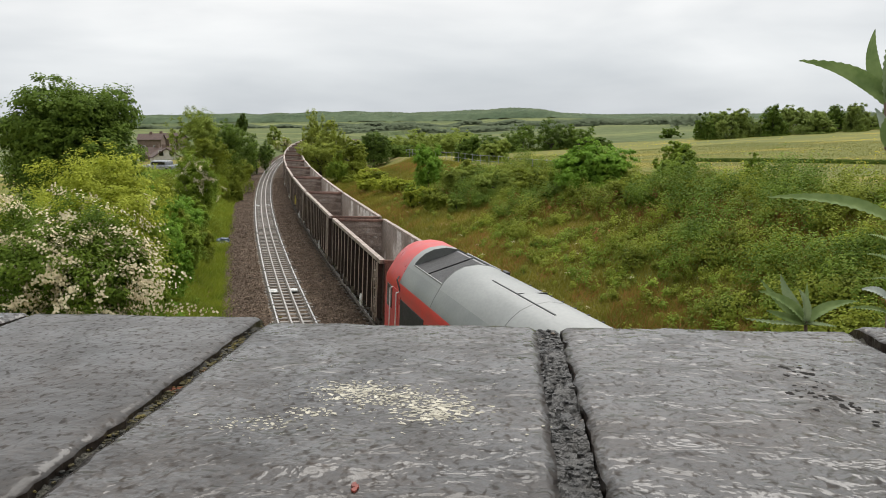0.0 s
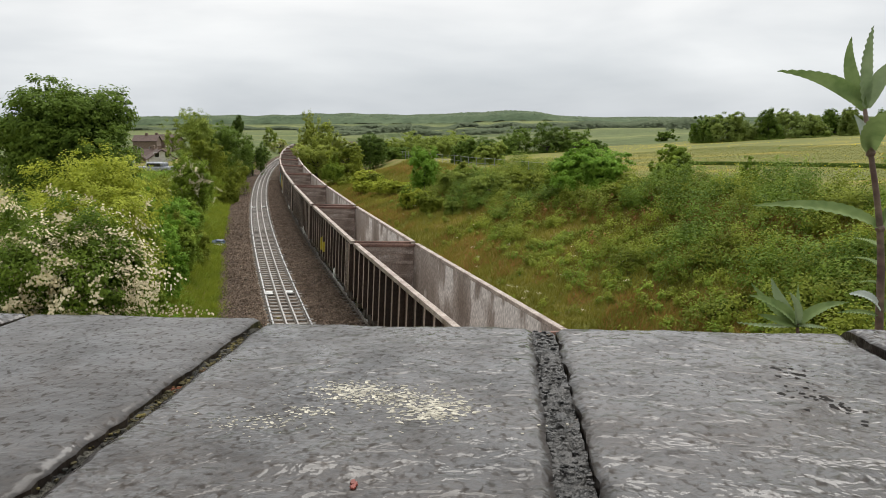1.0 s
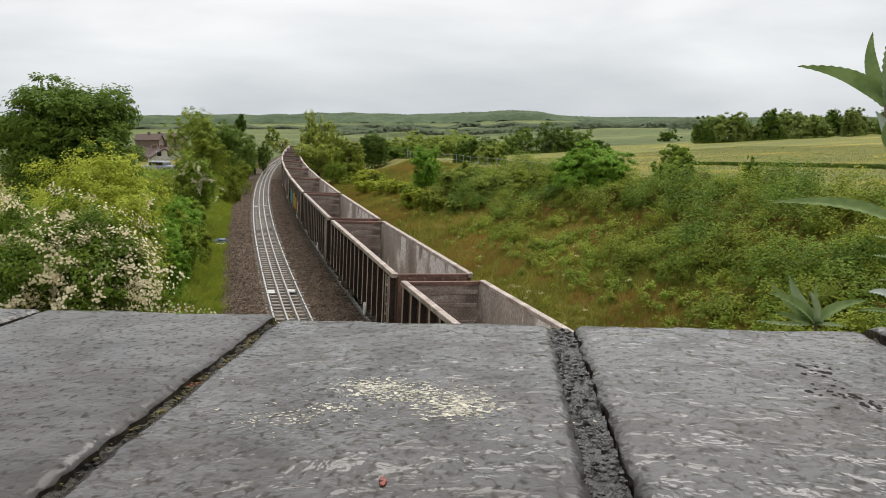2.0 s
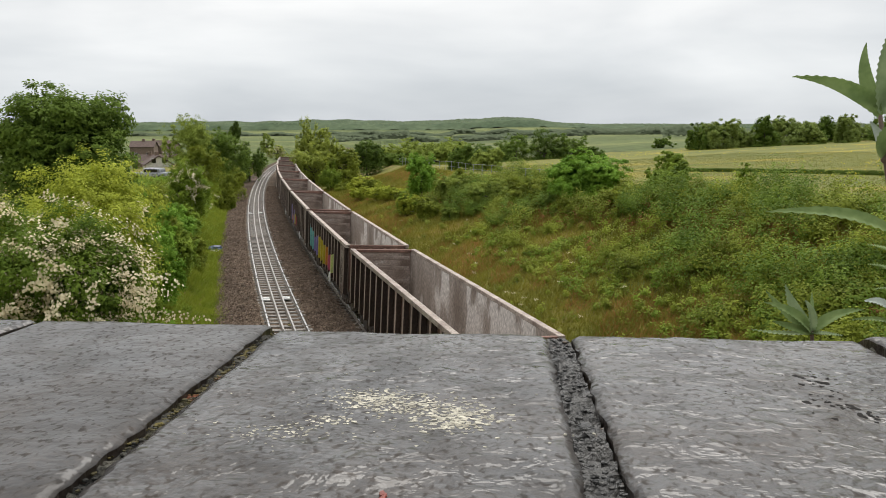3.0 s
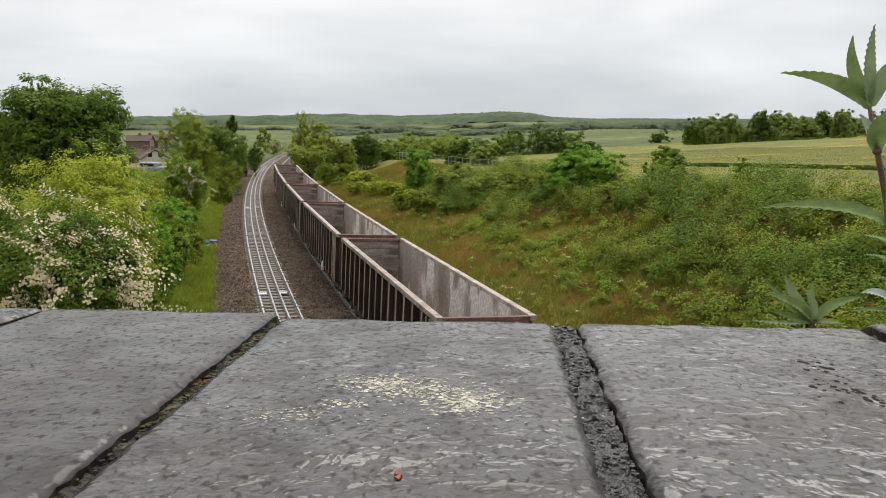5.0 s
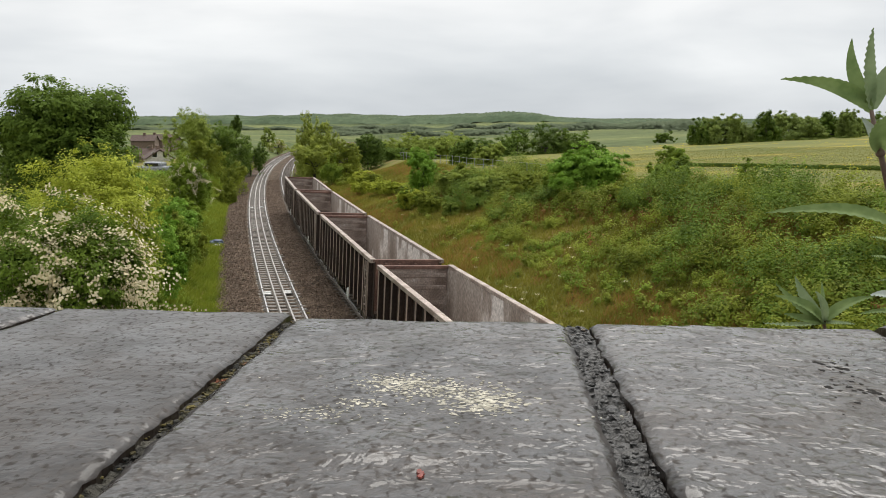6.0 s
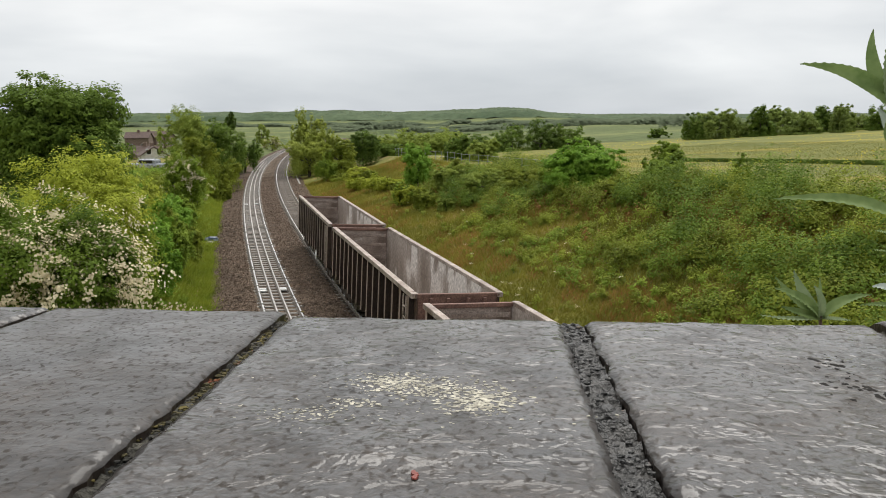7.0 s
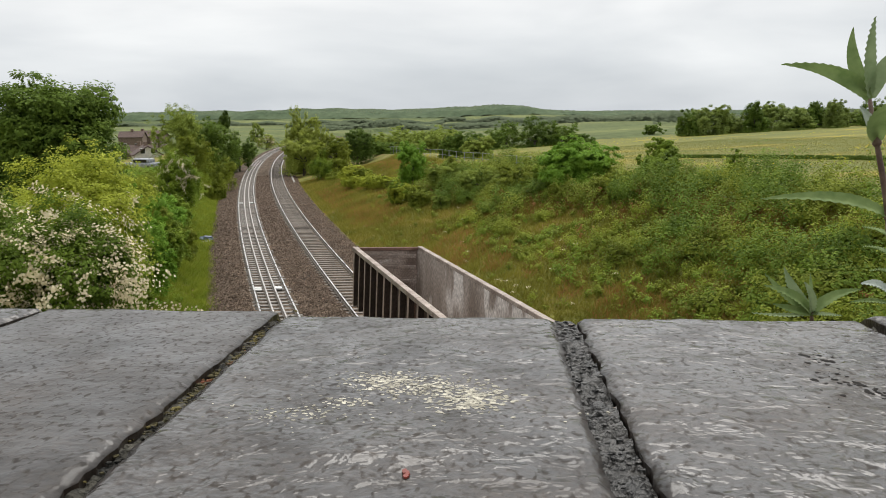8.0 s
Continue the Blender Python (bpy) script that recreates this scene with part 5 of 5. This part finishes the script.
def litter(u, s):
    x, y = beside(u, s)
    t = thing("rubbish_bag", x, y, ground_at(x, y), "crumpled blue plastic bag beside the ballast", "bag")
    bm = bmesh.new()
    bmesh.ops.create_icosphere(bm, subdivisions=3, radius=0.5)
    for v in bm.verts:
        k = 1 + 0.35 * noise.noise(v.co * 3.1)
        v.co = Vector((v.co.x * 1.1 * k, v.co.y * 0.8 * k, max(-0.05, v.co.z * 0.55 * k + 0.12)))
    part("bag", bm, plain("blue_plastic", (0.05, 0.08, 0.14), 0.4), t)
    bm = boxed(-0.2, 0.45, -0.8, -0.5, 0.0, 0.12, 0.03)
    part("scrap", bm, M_WHITE, t, "white scrap beside the bag")


litter(54.0, -3.1)


# ---- buddleia growing out of the parapet ----
def plant_place(px, py, dist=0.92):
    x, y, z = px_place(px, py, dist)
    return Vector((x, y, z))


def arched_leaf(bm, base, knee, tip, width, face, fold=0.22):
    """One lance-shaped toothed leaf from base to tip, arching by way of knee; face is the way that its upper side looks."""
    base, knee, tip, face = Vector(base), Vector(knee), Vector(tip), Vector(face).normalized()
    rows, n = [], 26
    for i in range(n + 1):
        f = i / n
        p = base * (1 - f) ** 2 + knee * 2 * f * (1 - f) + tip * f * f
        d = ((knee - base) * (1 - f) + (tip - knee) * f).normalized()
        side = d.cross(face).normalized()
        up = side.cross(d).normalized()
        w = 0.82 * width * math.sin(math.pi * (0.06 + 0.93 * f) ** 0.8) ** 0.85 * (1 - 0.25 * f) + (0.0008 if i % 2 else 0.0)
        w = max(w, 0.0005)
        vein = 0.0011 * (-1) ** i
        rows.append([bm.verts.new(p + side * (w * q) + up * (fold * w * abs(q) * 2 + vein * (abs(q) > 0.2))) for q in (-0.5, -0.25, 0.0, 0.25, 0.5)])
    for a, b in zip(rows, rows[1:]):
        for i in range(4):
            bm.faces.new((a[i], a[i + 1], b[i + 1], b[i])).smooth = True


def grow(t, foot, dist, leaves):
    """Leaves given in the directions of their base, knee and tip, with depth towards the tip, width, the way they face and a material."""
    m = dist / 1358
    for b, k, q, deep, wide, face, mat in leaves:
        bm = bmesh.new()
        arched_leaf(bm, plant_place(*b, dist) - foot, plant_place(*k, dist + deep * 0.5) - foot, plant_place(*q, dist + deep) - foot, wide * m, face)
        part("leaf", bm, mat, t)


def buddleia():
    foot = plant_place(1566, 640)
    t = thing("buddleia", *foot, "young buddleia shoot with toothed grey-green leaves behind the coping", "plant")
    nodes = [plant_place(*q) - foot for q in ((1566, 640), (1563, 541), (1561, 470), (1555, 399), (1544, 335), (1530, 268), (1521, 225), (1515, 192))]
    bm = bmesh.new()
    rings = []
    for i, q in enumerate(nodes):
        r = 0.0052 - i * 0.0004
        rings.append([bm.verts.new(q + Vector((r * math.cos(k * math.pi / 5), r * math.sin(k * math.pi / 5), 0))) for k in range(10)])
    for lo, hi in zip(rings, rings[1:]):
        for k in range(10):
            bm.faces.new((lo[k], lo[(k + 1) % 10], hi[(k + 1) % 10], hi[k])).smooth = True
    bm.faces.new(rings[-1])
    part("stem", bm, M_STEM, t, "reddish brown square stem")
    for i in (3, 5):
        bm = bmesh.new()
        bmesh.ops.create_icosphere(bm, subdivisions=2, radius=0.0056, matrix=Matrix.Translation(nodes[i]))
        part("node", bm, M_STEM, t)
    grow(t, foot, 0.92, [
        ((1514, 194), (1470, 128), (1357, 134), 0.02, 36, (0.35, -0.75, -0.5), L_BUD), ((1512, 178), (1474, 130), (1484, 66), 0.04, 30, (-0.6, -1, 0.1), L_BUD),
        ((1515, 188), (1502, 110), (1521, 46), -0.01, 34, (0.25, -1, 0.1), L_BUD_PALE), ((1517, 190), (1530, 130), (1578, 96), 0.0, 36, (-0.3, -1, 0.3), L_BUD_PALE),
        ((1530, 262), (1518, 190), (1605, 196), -0.10, 52, (-0.2, -0.9, -0.45), L_BUD), ((1527, 258), (1520, 225), (1497, 204), -0.01, 22, (-0.6, -1, 0), L_BUD_SILVER),
        ((1553, 397), (1480, 352), (1328, 371), 0.05, 34, (0.0, -0.75, 0.6), L_BUD), ((1556, 399), (1590, 370), (1650, 390), 0.02, 40, (0.1, -0.5, 1), L_BUD),
        ((1556, 392), (1560, 372), (1562, 362), 0.0, 12, (-0.3, -1, 0.2), L_BUD), ((1560, 436), (1545, 420), (1510, 416), 0.05, 18, (0, -0.5, 1), L_BUD),
        ((1561, 468), (1545, 452), (1512, 450), 0.05, 18, (0, -0.5, 1), L_BUD), ((1561, 500), (1550, 488), (1525, 494), 0.03, 14, (0, -0.5, 1), L_BUD),
        ((1563, 541), (1545, 512), (1507, 518), -0.03, 28, (0.1, -0.8, 0.8), L_BUD_SILVER), ((1562, 552), (1530, 544), (1488, 551), -0.01, 16, (0, -0.5, 1), L_BUD),
        ((1563, 545), (1590, 520), (1630, 530), 0.0, 34, (0, -0.5, 1), L_BUD)])
    return t


def low_shoot():
    foot = plant_place(1428, 606, 0.90)
    t = thing("buddleia_shoot", *foot, "low rosette of young buddleia leaves behind the coping", "plant")
    bm = bmesh.new()
    rod(bm, (0, 0, 0), plant_place(1424, 560, 0.90) - foot, 0.0026, 0.002)
    part("stem", bm, M_STEM, t)
    c = (1424, 568)
    grow(t, foot, 0.90, [
        (c, (1375, 540), (1341, 496), 0.0, 22, (0.3, -1, 0.3), L_BUD), (c, (1385, 530), (1376, 485), 0.02, 32, (0.2, -1, 0.2), L_BUD_PALE), (c, (1400, 530), (1339, 518), -0.04, 28, (0.3, -0.9, 0.6), L_BUD),
        (c, (1428, 535), (1410, 511), -0.03, 24, (0.3, -1, 0.1), L_BUD_PALE), (c, (1424, 530), (1423, 496), 0.04, 12, (-0.3, -1, 0.1), L_BUD), (c, (1455, 530), (1514, 524), 0.0, 26, (-0.2, -0.7, 0.8), L_BUD),
        (c, (1450, 570), (1479, 571), -0.03, 16, (0, -0.5, 1), L_BUD_PALE), (c, (1385, 560), (1354, 550), -0.03, 20, (0.2, -0.9, 0.5), L_BUD), (c, (1375, 575), (1318, 566), -0.02, 14, (0, -0.5, 1), L_BUD_PALE)])
    return t


shrub = buddleia()
shoot = low_shoot()


# ---- houses beyond the left bank ----
def house(px, base_y, dist, w, d, eaves, ridge, turn, label, wall):
    x, y, z = px_place(px, base_y, dist)
    g = ground_at(x, y)
    t = thing("house", x, y, g - 0.2, label, "house", "houses beyond the cutting")
    t.rotation_euler = (0, 0, radians(turn))
    eaves, ridge = eaves - g + 0.2, ridge - g + 0.2
    bm = boxed(-w / 2, w / 2, -d / 2, d / 2, 0, eaves)
    for s in (-1, 1):
        a, b, c = (bm.verts.new(q) for q in ((s * w / 2, -d / 2, eaves), (s * w / 2, d / 2, eaves), (s * w / 2, 0, ridge - 0.1)))
        bm.faces.new((a, b, c) if s > 0 else (b, a, c))
    part("wall", bm, wall, t)
    bm = bmesh.new()
    for s in (-1, 1):
        vs = [(-w / 2 - 0.3, s * (d / 2 + 0.35), eaves - 0.15), (w / 2 + 0.3, s * (d / 2 + 0.35), eaves - 0.15), (w / 2 + 0.3, 0, ridge), (-w / 2 - 0.3, 0, ridge)]
        q = [bm.verts.new(v) for v in vs] + [bm.verts.new((v[0], v[1], v[2] + 0.16)) for v in vs]
        for f in ((0, 1, 2, 3), (7, 6, 5, 4), (0, 4, 5, 1), (1, 5, 6, 2), (2, 6, 7, 3), (3, 7, 4, 0)):
            bm.faces.new([q[i] for i in f])
    roof = part("roof", bm, M_TILE, t, "brown tiled pitched roof")
    part("chimney", boxed(-0.4, 0.4, -0.35, 0.35, ridge - 0.5, ridge + 0.8, 0.03), M_BRICK, roof)
    for i in (-1, 1):
        for zz in (1.0, 3.4):
            if zz + 1.1 < eaves:
                wd = part("window", boxed(i * w / 4 - 0.6, i * w / 4 + 0.6, -d / 2 - 0.03, -d / 2 + 0.02, zz, zz + 1.1), M_WHITE, t, "white framed window")
                part("pane", boxed(i * w / 4 - 0.5, i * w / 4 + 0.5, -d / 2 - 0.045, -d / 2 - 0.032, zz + 0.1, zz + 1.0), M_GLASS_DARK, wd)
        wd = part("window", boxed(w / 2 - 0.02, w / 2 + 0.03, i * d / 5 - 0.5, i * d / 5 + 0.5, 1.1, 2.2), M_WHITE, t)
        part("pane", boxed(w / 2 + 0.032, w / 2 + 0.045, i * d / 5 - 0.42, i * d / 5 + 0.42, 1.2, 2.1), M_GLASS_DARK, wd)
    return t


house(270, 300, 150, 5.5, 4.8, 1.3, 2.9, -62, "white-walled house with a brown tiled roof among trees", M_RENDERED)
house(258, 300, 165, 6, 5, 1.0, 2.5, 10, "brick house with a brown tiled roof among trees", M_BRICK)
for i, px in enumerate((246, 264, 284)):
    house(px, 262, 240 + i * 8, 7, 6, 2.6, 4.2, 8 - 9 * i, "far brick house with a reddish tiled roof", M_BRICK)


def parked_car(px, py, dist):
    x, y, z = px_place(px, py, dist)
    t = thing("car", x, y, ground_at(x, y), "silver car parked beyond the hedge", "car")
    t.rotation_euler = (0, 0, radians(80))
    body, glass = plain("silver_car_paint", (0.36, 0.38, 0.41), 0.3, 0.3), M_GLASS_DARK
    part("body", boxed(-0.88, 0.88, -2.1, 2.1, 0.35, 0.95, 0.15), body, t)
    cabin = part("cabin", boxed(-0.75, 0.75, -1.3, 1.0, 0.9, 1.45, 0.2), body, t)
    for s in (-1, 1):
        part("window", boxed(s * 0.755 - 0.01, s * 0.755 + 0.01, -1.0, 0.75, 1.0, 1.32, 0.005), glass, cabin)
        for yy in (-1.3, 1.3):
            bm = bmesh.new()
            rod(bm, (s * 0.70, yy, 0.32), (s * 0.89, yy, 0.32), 0.32, sides=16)
            part("wheel", bm, M_BLACK, t)
    return t


parked_car(262, 303, 92)


# ---- what moves ----
ARC = np.concatenate([[0], np.cumsum(np.hypot(*(np.diff([beside(u, SPACING) for u in US], axis=0).T)))])
ARC = ARC - np.interp(0, US, ARC)


def rail_pose(s):
    """The pose of a vehicle at s metres along the far track from abreast of the camera."""
    u = float(np.interp(s, ARC, US))
    x, y = beside(u, SPACING)
    return pose(x, y, 0, 0, CANT, math.degrees(-math.atan(line_slope(u))))


def run(t):
    return 38.22 - 22.94 * t + 0.105 * t * t


def motions():
    stamps = [i * 0.5 for i in range(17)]
    slack = {1: 0.5}
    walk(leading, [(t, rail_pose(run(t) + 0.5 - SHORT / 2)) for t in stamps])
    for k, w in enumerate(train[1:], 1):
        walk(w, [(t, rail_pose(run(t) + 15.23 * k + slack.get(k, 0) - 7.05)) for t in stamps])
    # the buddleia sways in the wind
    sway = [(0, 6.3), (0.5, 3.8), (1, 3.7), (1.5, 3.1), (2.2, 4.2), (3, 3.9), (3.5, 0.15), (4, 0.3), (4.5, 0.1), (5.2, 1.4), (6, -1.1), (6.5, 2.8), (7, 3.5), (7.5, 1.6), (8, 1.8)]
    foot = shrub.location.copy()
    walk(shrub, [(t, pose(*foot, 0, a, 0)) for t, a in sway])
    low = shoot.location.copy()
    walk(shoot, [(t, pose(*low, 0, a * 0.7 - 0.5, 0)) for t, a in sway])
    walk(loco, [(t, rail_pose(run(t) + 0.5 - SHORT - 1.05 - 10.5)) for t in stamps])


motions()
